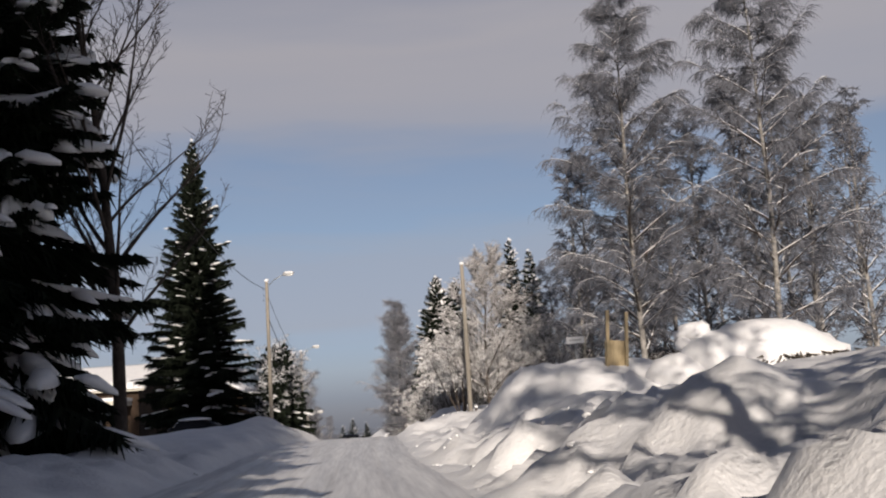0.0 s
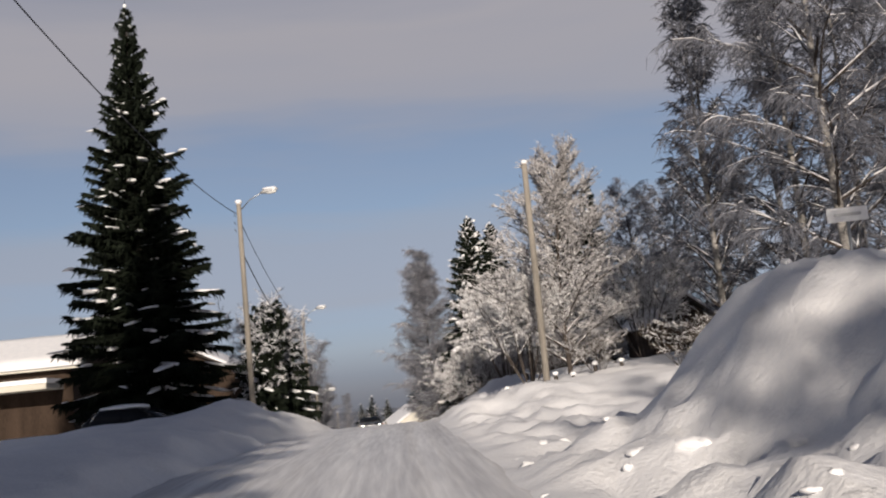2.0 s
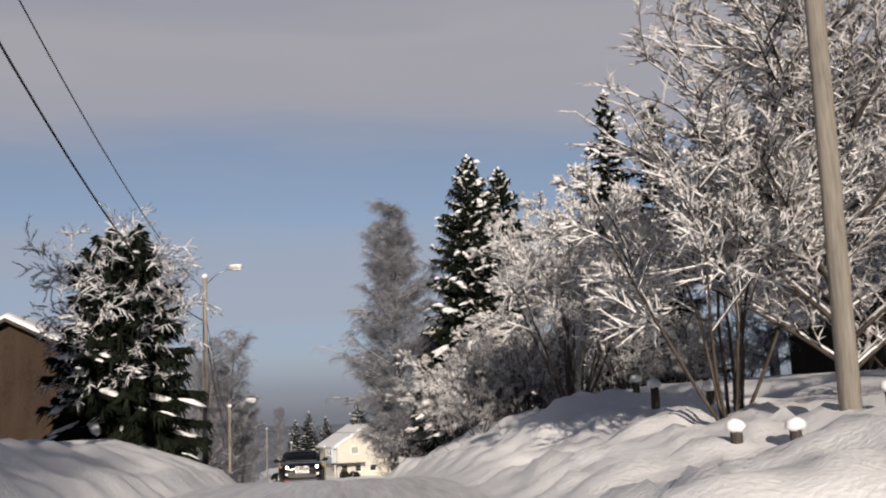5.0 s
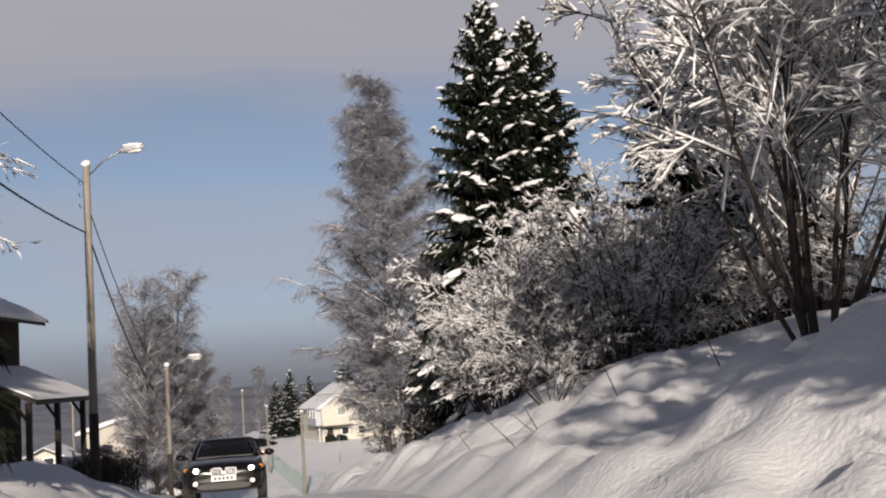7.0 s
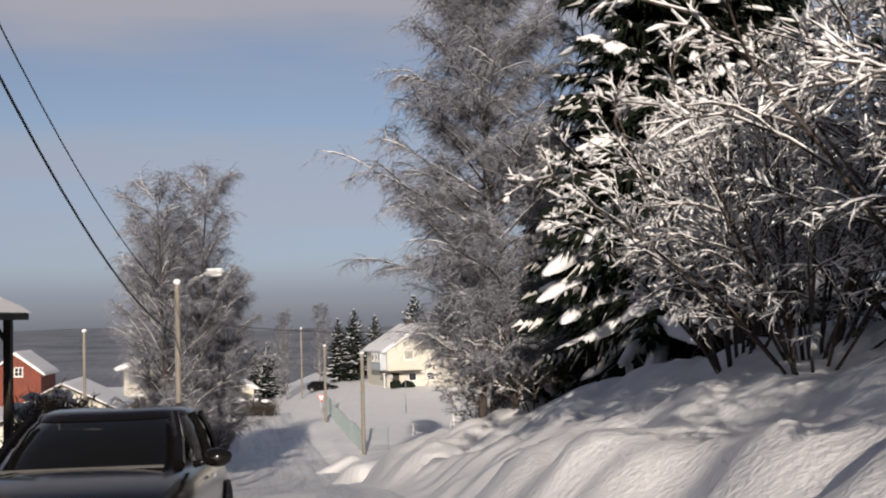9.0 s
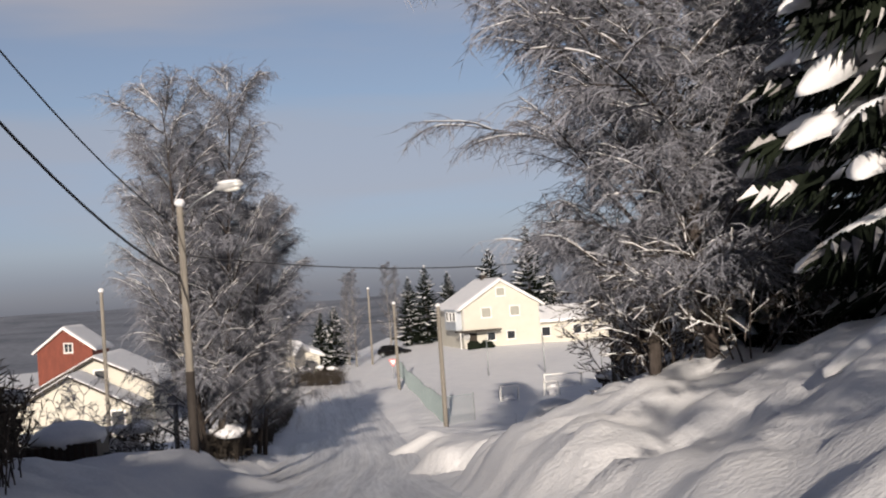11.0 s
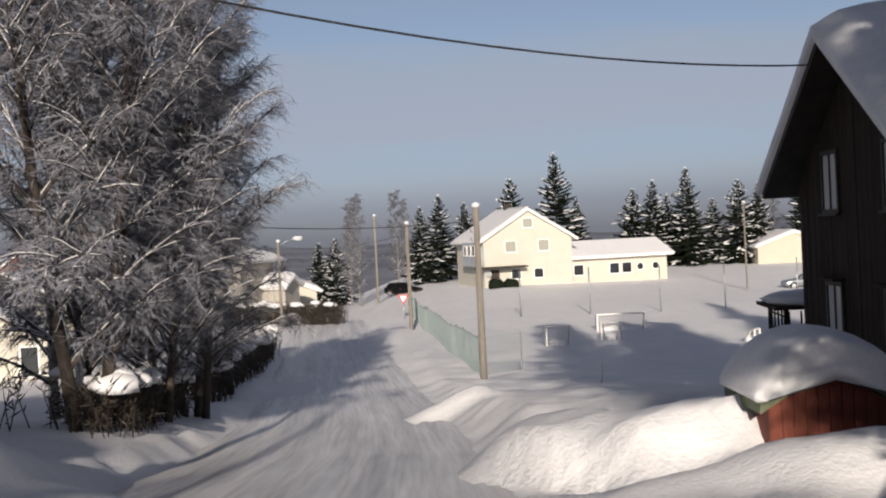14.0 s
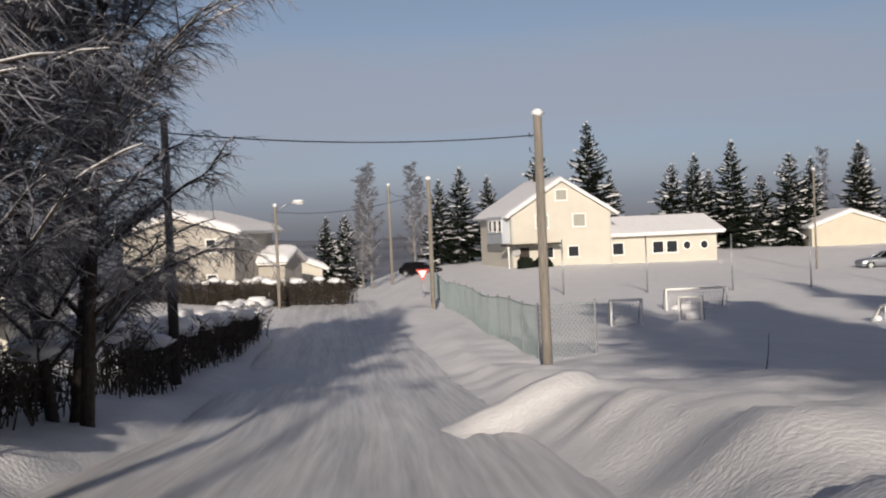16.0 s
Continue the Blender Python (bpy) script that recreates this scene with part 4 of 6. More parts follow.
plant("birch", birch_big, -20.9, 155.4, "many-stemmed birch with hanging frosted twigs beside the hedge", 0.8, 60)
plant("birch", birch_d, -23.6, 152.5, "tall birch with hanging frosted twigs", 0.8, 90)
RS = random.Random(9)
for px, py, h in ((-26, 262, 9.5), (-24, 266, 11), (-21, 270, 10), (-15, 276, 13), (-9, 272, 16), (-6, 282, 10), (2, 284, 11), (4.5, 281, 12), (7, 286, 10), (9, 280, 13.5), (13, 283, 9), (16, 280, 11.5), (19, 282, 11), (27, 290, 13), (33, 290, 13), (36, 292, 10), (43, 295, 12), (-38, 268, 9), (51, 300, 13)):
    far = spruce_far_a if RS.random() < 0.6 else spruce_far_b
    plant("spruce", far, px, py, "snow-dusted spruce behind the house", h / (14 if far is spruce_far_a else 12), RS.uniform(0, 360), "spruces behind the house")
    if px > 0:
        plant("spruce", spruce_far_b, px + RS.uniform(1.2, 2.6), py + RS.uniform(1, 6), "snow-dusted spruce behind the house", h / 12 * RS.uniform(0.5, 0.85), RS.uniform(0, 360), "spruces behind the house")
for px, py in ((30, 300), (38, 305), (24, 298), (46, 310), (60, 300), (-32, 250), (-35, 262), (-30, 270), (-42, 300), (-34, 310)):
    plant("birch", birch_c, px, py, "bare frosted birch in the distance", 0.75, RS.uniform(0, 360), "far birches")
for x, y, s, a in ((13.6, 107.5, 0.9, 200), (11.5, 93, 0.8, 30), (13.4, 89, 0.8, 80), (15.5, 104, 0.95, 300), (9.0, 99, 0.7, 120)):
    plant("birch", birch_d, x, y, "slim birch grey with hoarfrost above the bank", s, a, "frosted birches above the bank")
for x, y, s, a in ((4.4, 99, 0.7, 0), (6, 101, 0.9, 50), (5.2, 96.5, 0.75, 120), (7.5, 98, 0.9, 200), (3.4, 103, 0.9, 260), (6.2, 94, 0.7, 300)):
    plant("bush", bush_a, x, y, "rimed bush above the bank", s, a, "rimed bushes above the bank", category="bush")
plant("birch", birch_old, 9.4, 95.0, "birch with long rimed boughs on the bank", 0.65, 60)
for x, y, sc, a in ((-0.6, 130.8, 0.46, 0), (2.6, 133.0, 0.5, 100), (5.2, 129.5, 0.5, 200), (0.8, 127.0, 0.48, 300)):
    plant("spruce", spruce_mid, x, y, "dark snowy spruce beside the barn", sc, a, "spruces beside the barn")

# ---- poles and wires ----
def ring_geo(pts, rads, sides=12):
    g = Geo()
    g.tube(pts, rads, sides)
    return g


def lamp_pole(x, y, top, label, tar=0.0, arm=(1.6, -0.5, 0.55), base=None, r=0.14, rise=True):
    z0 = gz(x, y) - 0.6 if base is None else base
    h = top - z0
    t = thing("street_lamp" if arm else "utility_pole", label, "street lamp" if arm else "pole", pose(x, y, z0))
    part("pole", ring_geo([(0, 0, 0), (0, 0, h * 0.5), (0, 0, h)], [r, r * 0.9, r * 0.78]), M_WOODPOLE, t, smooth=True)
    if tar:
        part("tarred_foot", ring_geo([(0, 0, 0), (0, 0, 0.6 + tar)], [r + 0.012, r + 0.008]), M_TAR, t, "black tarred foot", True)
    g = Geo()
    g.blob((0, 0, h + 0.05), 0.17, 0.17, 0.13, random.Random(int(x * 10)), 0, 0.12)
    part("snow_cap", g, M_SNOWPAD, t, "cap of snow", True)
    for k in (0.6, 1.0, 1.35):
        g = Geo()
        g.tube([(-0.16, 0, h - k), (-0.24, 0, h - k), (-0.24, 0, h - k + 0.12)], [0.012, 0.012, 0.02], 6)
        part("insulator", g, M_WIRE, t)
    if arm:
        ax, ay, az = arm
        a = part("arm", ring_geo([(0.05, 0, h - 0.35), (ax * 0.35, ay * 0.35, h - 0.35 + az * 0.75), (ax * 0.75, ay * 0.75, h - 0.35 + az * 1.25)], [0.03, 0.028, 0.026], 8), M_GALV, t, smooth=True)
        d = Vector((ax, ay, 0)).normalized()
        c = Vector((ax * 0.75, ay * 0.75, h - 0.35 + az * 1.25))
        g = Geo()
        g.tube([c - d * 0.05, c + d * 0.15 + Vector((0, 0, 0.02)), c + d * 0.55 + Vector((0, 0, 0.05)), c + d * 0.85 + Vector((0, 0, 0.06))], [0.05, 0.11, 0.13, 0.04], 10)
        part("lamp_head", g, M_LAMP, t, "grey lamp head", True)
        g = Geo()
        g.blob(c + d * 0.48 + Vector((0, 0, -0.05)), 0.3, 0.1, 0.08, random.Random(3), math.atan2(d.y, d.x), 0.0, 5, 10)
        part("lens", g, M_LENS, t, "", True)
        g = Geo()
        g.blob(c + d * 0.42 + Vector((0, 0, 0.15)), 0.4, 0.12, 0.06, random.Random(4), math.atan2(d.y, d.x), 0.12, 5, 10)
        part("snow_cap", g, M_SNOWPAD, t, "strip of snow", True)
    return t


def wire(a, b, sag, label="sagging black overhead cable between poles", r=0.018):
    a, b = Vector(a), Vector(b)
    pts = [a.lerp(b, k / 14) - Vector((0, 0, 4 * sag * (k / 14) * (1 - k / 14))) for k in range(15)]
    g = Geo()
    g.tube(pts, [r] * 15, 5)
    w = new("overhead_cable", g.mesh("overhead_cable", M_WIRE, True))
    return tagged(w, label, "cable")


lamp_pole(-12.28, 75.5, 11.6, "weathered wooden street lamp pole with a curved arm")
lamp_pole(-15.0, 112.0, 9.15, "weathered wooden street lamp pole with a tarred foot", 2.2)
lamp_pole(-17.85, 137.0, 3.0, "weathered wooden street lamp pole with a tarred foot", 2.2, r=0.12)
lamp_pole(1.15, 72.0, 11.45, "pale bare wooden utility pole on the snowbank", arm=None, r=0.16)
lamp_pole(-13.65, 169.2, -0.95, "grey wooden utility pole beside the fence", arm=None, r=0.15)
lamp_pole(-20.3, 201.0, -1.1, "wooden utility pole beside the fence end", arm=None, r=0.14)
lamp_pole(-28.7, 242.0, 0.4, "distant wooden utility pole", arm=None, r=0.14)
lamp_pole(-32.0, 212.0, -1.9, "wooden street lamp pole near the hedge", arm=(1.5, 0.3, 0.4), r=0.12)
lamp_pole(8.4, 234.0, -0.3, "thin grey wooden pole behind the field", arm=None, r=0.09)
lamp_pole(-22.9, 165.7, -0.95, "dark tarred wooden post beside the hedge", 3.0, arm=None, r=0.12)
lamp_pole(-29.7, 160.4, 1.1, "thin grey wooden pole beside the garage", 1.2, arm=None, r=0.11)
wire((-9.7, 30, 11.6), (-12.4, 75.5, 11.1), 1.1)
wire((-12.4, 75.5, 11.1), (-15.1, 112, 8.6), 0.8)
wire((-12.4, 75.5, 9.6), (-15.1, 112, 7.0), 1.0, r=0.028)
wire((-15.1, 112, 8.25), (-17.95, 137.0, 2.4), 0.9)
wire((-15.1, 112, 7.3), (-17.95, 137.0, 1.0), 1.0, r=0.03)
wire((-13.7, 169.2, -1.5), (-22.9, 165.7, -1.25), 0.22)
wire((-17.95, 137.0, 1.6), (-5.6, 147.9, 0.97), 0.45)
wire((-20.3, 201, -1.5), (-28.7, 242, -0.1), 0.6)
wire((-32.0, 212, -2.3), (-20.3, 201, -1.8), 0.5)


# ---- buildings ----
def gable_house(name, label, m, width, length, wall_h, roof_h, wall_mat, roof_snow=0.35, over=0.5, over_g=0.5, trim=None, category="house", snow_edge=0.6):
    """Gable ends at y = 0 and y = length, ridge along y; walls are shells with thickness."""
    t = thing(name, label, category, m)
    w = width / 2
    g = Geo()
    g.prism([(-w, 0), (w, 0), (w, wall_h), (0, wall_h + roof_h), (-w, wall_h)], 0, length)
    walls = part("wall", g, wall_mat, t)
    s = roof_h / w
    for sgn in (-1, 1):
        g = Geo()
        e = w + over
        a, b = (0, wall_h + roof_h + 0.02), (sgn * e, wall_h - s * over + 0.02)
        n = 0.16
        out = [a, (a[0], a[1] + n), (b[0], b[1] + n), b] if sgn < 0 else [a, b, (b[0], b[1] + n), (a[0], a[1] + n)]
        g.prism(out, -over_g, length + over_g)
        part("roof", g, trim or M_DARKTRIM, t)
    if roof_snow:
        rng = random.Random(int(width * 100))
        g = Geo()
        nu, nv = 18, 26
        top, e = [], w + over + 0.12
        for j in range(nv + 1):
            y = -over_g - 0.1 + (length + 2 * over_g + 0.2) * j / nv
            for i in range(nu + 1):
                x = -e + 2 * e * i / nu
                edge = min(1, (e - abs(x)) / snow_edge, (y + over_g + 0.1) / snow_edge, (length + over_g + 0.1 - y) / snow_edge)
                th = roof_snow * (0.35 + 0.65 * math.sqrt(max(0, edge))) * (1 + rng.uniform(-0.06, 0.06))
                soft = min(1, abs(x) / 0.6)
                top.append((x, y, wall_h + roof_h + 0.18 - s * abs(x) * (0.85 + 0.15 * soft) + th))
        bot = [(x, y, wall_h + roof_h + 0.19 - s * abs(x)) for x, y, _ in top]
        k = nu + 1
        fs, nb = [], len(top)
        for j in range(nv):
            for i in range(nu):
                q = j * k + i
                fs.append((q, q + 1, q + k + 1, q + k))
                fs.append((nb + q, nb + q + k, nb + q + k + 1, nb + q + 1))
        for i in range(nu):
            fs.append((i + 1, i, nb + i, nb + i + 1))
            q = nv * k + i
            fs.append((q, q + 1, nb + q + 1, nb + q))
        for j in range(nv):
            q = j * k
            fs.append((q, q + k, nb + q + k, nb + q))
            q = j * k + nu
            fs.append((q + k, q, nb + q, nb + q + k))
        g.add(top + bot, fs)
        part("roof_snow", g, M_SNOWPAD, t, "thick snow on the roof", True)
    return t


def window(parent, m, w, h, trim=None, glass=None, bars=1, rows=0, name="window", frame_w=0.09):
    """A window in the xz plane, facing -y, its lower left corner at the origin of m."""
    f = Geo()
    f.box((-frame_w, -0.05, -frame_w), (w + frame_w, 0.02, 0))
    f.box((-frame_w, -0.05, h), (w + frame_w, 0.02, h + frame_w))
    f.box((-frame_w, -0.05, 0), (0, 0.02, h))
    f.box((w, -0.05, 0), (w + frame_w, 0.02, h))
    for k in range(bars):
        x = w * (k + 1) / (bars + 1)
        f.box((x - 0.025, -0.04, 0), (x + 0.025, 0.02, h))
    for k in range(rows):
        z = h * (k + 1) / (rows + 1)
        f.box((0, -0.035, z - 0.02), (w, 0.02, z + 0.02))
    win = part(name, f, trim or M_WHITETRIM, parent, at=m)
    g = Geo()
    g.box((0, -0.012, 0), (w, 0.015, h))
    part("pane", g, glass or M_GLASS, win)
    g = Geo()
    g.box((-frame_w - 0.04, -0.12, -frame_w - 0.04), (w + frame_w + 0.04, -0.02, -frame_w))
    part("sill", g, trim or M_WHITETRIM, win)
    return win


# dark barn: gable turned to the road
BARN = pose(-5.0, 147.25, -6.2, 0, 0, -86.2)
barn = gable_house("barn", "black-stained timber barn under thick roof snow", BARN, 7.7, 12, 4.95, 2.47, M_BARN, 0.62, 0.5, 0.72, category="barn", snow_edge=0.9)
rb = random.Random(8)
x = -3.85
while x < 3.8:
    g = Geo()
    hgt = 4.95 + (1 - abs(x + 0.07) / 3.85) * 2.47 - 0.05
    g.box((x, -0.03 - 0.012 * rb.random(), 0.3), (x + 0.13, 0.0, hgt))
    part("board", g, M_BARN, barn)
    x += 0.154
for k in range(40):
    g = Geo()
    g.box((3.85, 0.05 + k * 0.29, 0.3), (3.88 + 0.01 * rb.random(), 0.29 + k * 0.29, 4.85))
    part("board", g, M_BARN, barn)
for wx, wz, wh in ((-2.0, 4.32, 1.12), (1.4, 4.32, 1.12), (-2.0, 1.5, 1.25), (1.25, 1.5, 1.25)):
    window(barn, pose(wx, -0.05, wz), 0.85, wh, M_DARKTRIM, M_BLIND, 1, 0)
    if wz < 2:
        g = Geo()
        g.box((wx - 0.15, -0.3, wz + wh + 0.12), (wx + 1.0, -0.02, wz + wh + 0.17))
        part("window_hood", g, M_BARN, barn)

def ring_points(r, n=18):
    return [(r * math.cos(a), r * math.sin(a)) for a in np.linspace(0, 2 * math.pi, n, endpoint=False)]


# ---- the cream house with its wing ----
HOUSE = pose(-12.6, 246.0, -8.3, 0, 0, 20)
house = gable_house("house", "cream two-storey house with a low wing", HOUSE, 10.2, 10.5, 5.4, 3.1, M_CREAM, 0.3, 0.6, 0.5, M_WHITETRIM)
for wx, wz, ww, wh, gl in ((-0.5, 6.7, 1.1, 0.95, M_CURTAIN), (-2.6, 4.1, 1.2, 1.15, M_CURTAIN), (1.2, 4.1, 1.2, 1.15, M_CURTAIN), (-2.0, 1.2, 1.0, 0.95, M_GLASS), (0.6, 1.2, 1.0, 0.95, M_GLASS)):
    window(house, pose(wx, -0.02, wz), ww, wh, M_WHITETRIM, gl, 0)
g = Geo()
g.box((-5.9, 0.5, 2.7), (-5.1, 5.5, 5.3))
bay = part("bay", g, M_GREYWALL, house, "blue-grey boarded bay")
for k in range(3):
    window(house, pose(-5.92, 4.6 - 1.6 * k, 3.9, 0, 0, -90), 0.9, 1.0, M_WHITETRIM, M_GLASS, 0)
g = Geo()
g.box((-6.2, -1.6, 2.45), (-0.6, -0.0, 2.62))
porch = part("porch_roof", g, M_DARKTRIM, house, "flat porch roof edge")
g = Geo()
g.tube([(-5.9, -1.4, 0), (-5.9, -1.4, 2.45)], [0.07, 0.07], 6)
part("porch_post", g, M_WHITETRIM, house)
g = Geo()
g.box((-4.4, -0.06, 0.2), (-3.4, 0.02, 2.25))
part("door", g, M_DARKTRIM, house, "dark front door")
g = Geo()
g.box((-0.35, 6.2, 8.0), (0.35, 6.9, 9.5))
part("chimney", g, M_DARKTRIM, house, "dark chimney")
for px in (-5.0, 5.0):
    g = Geo()
    g.tube([(px, -0.1, 0.2), (px, -0.1, 5.3)], [0.05, 0.05], 6)
    part("drainpipe", g, M_LAMP, house)
g = Geo()
g.prism(ring_points(0.4), -0.25, -0.2)
part("satellite_dish", g, M_LAMP, house, "round grey dish", at=pose(-4.7, -0.1, 1.9, 15, 0, -20))
g = Geo()
g.box((5.1, 1.2, 0), (17.0, 8.2, 2.9))
wing = part("wing", g, M_CREAM, house, "long low cream wing")
g = Geo()
g.prism([(-0.5, 0), (4.0, 1.55), (8.5, 0), (8.5, 0.14), (4.0, 1.72), (-0.5, 0.14)], 0, 12.6)
part("roof", g, M_WHITETRIM, wing, at=pose(4.9 + 12.6, 0.9, 2.85, 0, 0, 90))
g = Geo()
g.prism([(-0.62, 0.15), (4.0, 1.76), (8.6, 0.15), (8.6, 0.32), (7.8, 0.62), (4.0, 2.02), (0.2, 0.62), (-0.62, 0.32)], -0.08, 12.7)
part("roof_snow", g, M_SNOWPAD, wing, "snow on the wing's roof", at=pose(4.9 + 12.6, 0.9, 2.85, 0, 0, 90))
for wx, ww in ((5.7, 1.1), (10.0, 1.1), (11.5, 1.1)):
    window(wing, pose(wx, 1.18, 1.1), ww, 1.1, M_WHITETRIM, M_GLASS, 0)
for wx in (13.7, 15.6):
    g = Geo()
    ring = [(0.48 * math.cos(a), 0.48 * math.sin(a)) for a in np.linspace(0, 2 * math.pi, 20, endpoint=False)]
    g.prism(ring, -0.04, 0.0)
    rw = part("round_window", g, M_WHITETRIM, wing, at=pose(wx, 1.2, 1.7))
    g = Geo()
    g.prism([(x * 0.78, z * 0.78) for x, z in ring], -0.055, -0.02)
    part("pane", g, M_GLASS, rw)
g = Geo()
g.blob((0, 0, 0.75), 0.9, 0.7, 0.8, random.Random(4), 0, 0.25, 6, 10)
tagged(new("garden_shrub", g.mesh("garden_shrub", M_NEEDLE)), "dark clipped shrub beside the house door", "shrub").matrix_basis = pose(-16.0, 242.2, -8.4)
new("boxwood", bpy.data.meshes["garden_shrub"]).matrix_basis = pose(-14.4, 243.0, -8.5)
tagged(bpy.data.objects["boxwood"], "dark clipped shrub beside the house door", "shrub")

# cream garage behind the field
garage_far = gable_house("garage", "pale yellow garage under snow behind the field", pose(22.5, 277, -8.3, 0, 0, 10), 10, 8, 2.6, 1.7, M_YELLOW, 0.35, 0.4, 0.4, M_WHITETRIM, category="garage")


# ---- cars ----
def rounded(ob, levels=2):
    m = ob.modifiers.new("rounded", "SUBSURF")
    m.levels = m.render_levels = levels
    return ob


def ring(rx, rz, n=20, cx=0.0, cz=0.0, square=2.0):
    """Points of a superellipse in the xz plane."""
    out = []
    for a in np.linspace(0, 2 * math.pi, n, endpoint=False):
        c, q = math.cos(a), math.sin(a)
        out.append((cx + rx * math.copysign(abs(c) ** (2 / square), c), cz + rz * math.copysign(abs(q) ** (2 / square), q)))
    return out


def car(name, label, m, paint, length=4.24, width=1.75, height=1.42, lights=True, snow=False):
    """A hatchback facing -y, wheels on z = 0."""
    t = thing(name, label, "car", m)
    w, k = width / 2, length / 4.24
    o = -length / 2
    # lower body: half sections from the sill over the shoulder to the middle of the bonnet or deck
    stations = [(0.0, 0.74, 0.40, 0.62), (0.05, 0.86, 0.26, 0.72), (0.2, 0.94, 0.20, 0.79), (0.55, 0.985, 0.19, 0.87), (1.0, 1.0, 0.19, 0.93), (1.5, 1.0, 0.19, 0.95), (2.4, 1.0, 0.19, 0.97), (3.3, 1.0, 0.2, 1.0), (3.9, 0.96, 0.24, 1.0), (4.15, 0.9, 0.34, 0.96), (4.24, 0.8, 0.46, 0.86)]
    g = Geo()
    vs, fs = [], []
    for y, q, zb, zt in stations:
        h = zt - zb
        half = [(0.82, zb), (0.95, zb + 0.06), (0.99, zb + h * 0.3), (1.0, zb + h * 0.58), (0.965, zb + h * 0.8), (0.90, zt - 0.035), (0.78, zt), (0.4, zt + 0.025)]
        prof = [(-x * w * q, z) for x, z in half] + [(x * w * q, z) for x, z in reversed(half)]
        vs += [(x, y * k + o, z) for x, z in prof]
    n = 16
    for i in range(len(stations) - 1):
        for j in range(n):
            fs.append((i * n + j, i * n + (j + 1) % n, (i + 1) * n + (j + 1) % n, (i + 1) * n + j))
    fs += [tuple(range(n - 1, -1, -1)), tuple((len(stations) - 1) * n + j for j in range(n))]
    g.add(vs, fs)
    rounded(part("body", g, paint, t, smooth=True))
    # glass house and roof: rounded rings from the belt line up
    def cab_ring(y0, y1, s0, z, inset=0.0):
        pts = []
        for x, y in ring(1.0, 1.0, 28, square=3.6):
            yy = y0 + inset + (y1 - y0 - 2 * inset) * (y + 1) / 2
            pts.append((x * (s0 * w - inset), yy * k + o, z - 0.03 * y * y))
        return pts
    levels = [cab_ring(1.12, 4.08, 0.88, 0.93), cab_ring(1.38, 3.98, 0.83, 1.1), cab_ring(1.66, 3.86, 0.765, 1.25), cab_ring(1.92, 3.72, 0.70, height - 0.075)]
    g = Geo()
    n = 28
    g.add([p for r in levels for p in r], [(i * n + j, i * n + (j + 1) % n, (i + 1) * n + (j + 1) % n, (i + 1) * n + j) for i in range(3) for j in range(n)])
    part("glasshouse", g, M_CARGLASS, t, "dark glass", True)
    tops = [cab_ring(1.86, 3.78, 0.715, height - 0.09), cab_ring(1.92, 3.74, 0.70, height - 0.045), cab_ring(1.92, 3.74, 0.70, height - 0.01, 0.12), cab_ring(1.92, 3.74, 0.70, height, 0.35)]
    g = Geo()
    g.add([p for r in tops for p in r], [(i * n + j, i * n + (j + 1) % n, (i + 1) * n + (j + 1) % n, (i + 1) * n + j) for i in range(3) for j in range(n)] + [tuple(3 * n + j for j in range(n))])
    part("roof", g, paint, t, smooth=True)
    for sg in (-1, 1):
        for a, c in (((1.3, 0.80, 0.95), (1.98, 0.655, height - 0.08)), ((2.62, 0.885, 0.95), (2.66, 0.715, height - 0.08)), ((3.95, 0.80, 0.96), (3.66, 0.66, height - 0.08))):
            g = Geo()
            mid = ((a[0] + c[0]) / 2, (a[1] + c[1]) / 2 + 0.02, (a[2] + c[2]) / 2)
            g.tube([(sg * w * p[1], p[0] * k + o, p[2]) for p in (a, mid, c)], [0.05, 0.04, 0.035], 6)
            part("pillar", g, paint, t)
        g = Geo()
        g.blob((sg * (w + 0.1), 1.42 * k + o, 0.99), 0.12, 0.075, 0.075, random.Random(2), 0, 0.0, 6, 12)
        g.tube([(sg * (w - 0.08), 1.42 * k + o, 0.94), (sg * (w + 0.05), 1.42 * k + o, 0.97)], [0.03, 0.025], 6)
        part("mirror", g, paint, t, smooth=True)
        g = Geo()
        g.box((sg * w * 0.995 - 0.012, 2.05 * k + o, 0.80), (sg * w * 0.995 + 0.012, 2.25 * k + o, 0.83))
        part("door_handle", g, M_CHROME, t)
        for y in (0.75, 3.4):
            g = Geo()
            g.prism(ring(0.315, 0.315, 26), -0.1, 0.1)
            wh = part("wheel", g, M_TYRE, t, at=pose(sg * (w - 0.085), y * k + o, 0.315, 0, 0, 90))
            g = Geo()
            g.prism(ring(0.2, 0.2, 22), -0.112, 0.112)
            part("rim", g, M_GALV, wh)
            g = Geo()
            arch = [(0.37 * math.cos(q), 0.315 + 0.37 * math.sin(q)) for q in np.linspace(0, math.pi, 14)]
            g.tube([(sg * (w - 0.005), x + y * k + o, z) for x, z in arch], [0.025] * 14, 6)
            part("wheel_arch", g, M_GRILLE, t)
        if lights:
            g = Geo()
            g.blob((sg * w * 0.70, 0.13 + o, 0.665), 0.2, 0.11, 0.075, random.Random(2), -sg * 0.35, 0.0, 8, 16)
            hl = part("headlight", g, M_CARGLASS, t, smooth=True)
            for bx, r in ((0.66, 0.058),):
                g = Geo()
                g.blob((sg * w * bx, 0.025 + o, 0.665), r, 0.05, r * 0.9, random.Random(2), 0, 0.0, 6, 12)
                part("bulb", g, M_HEADLIGHT, hl, smooth=True)
            g = Geo()
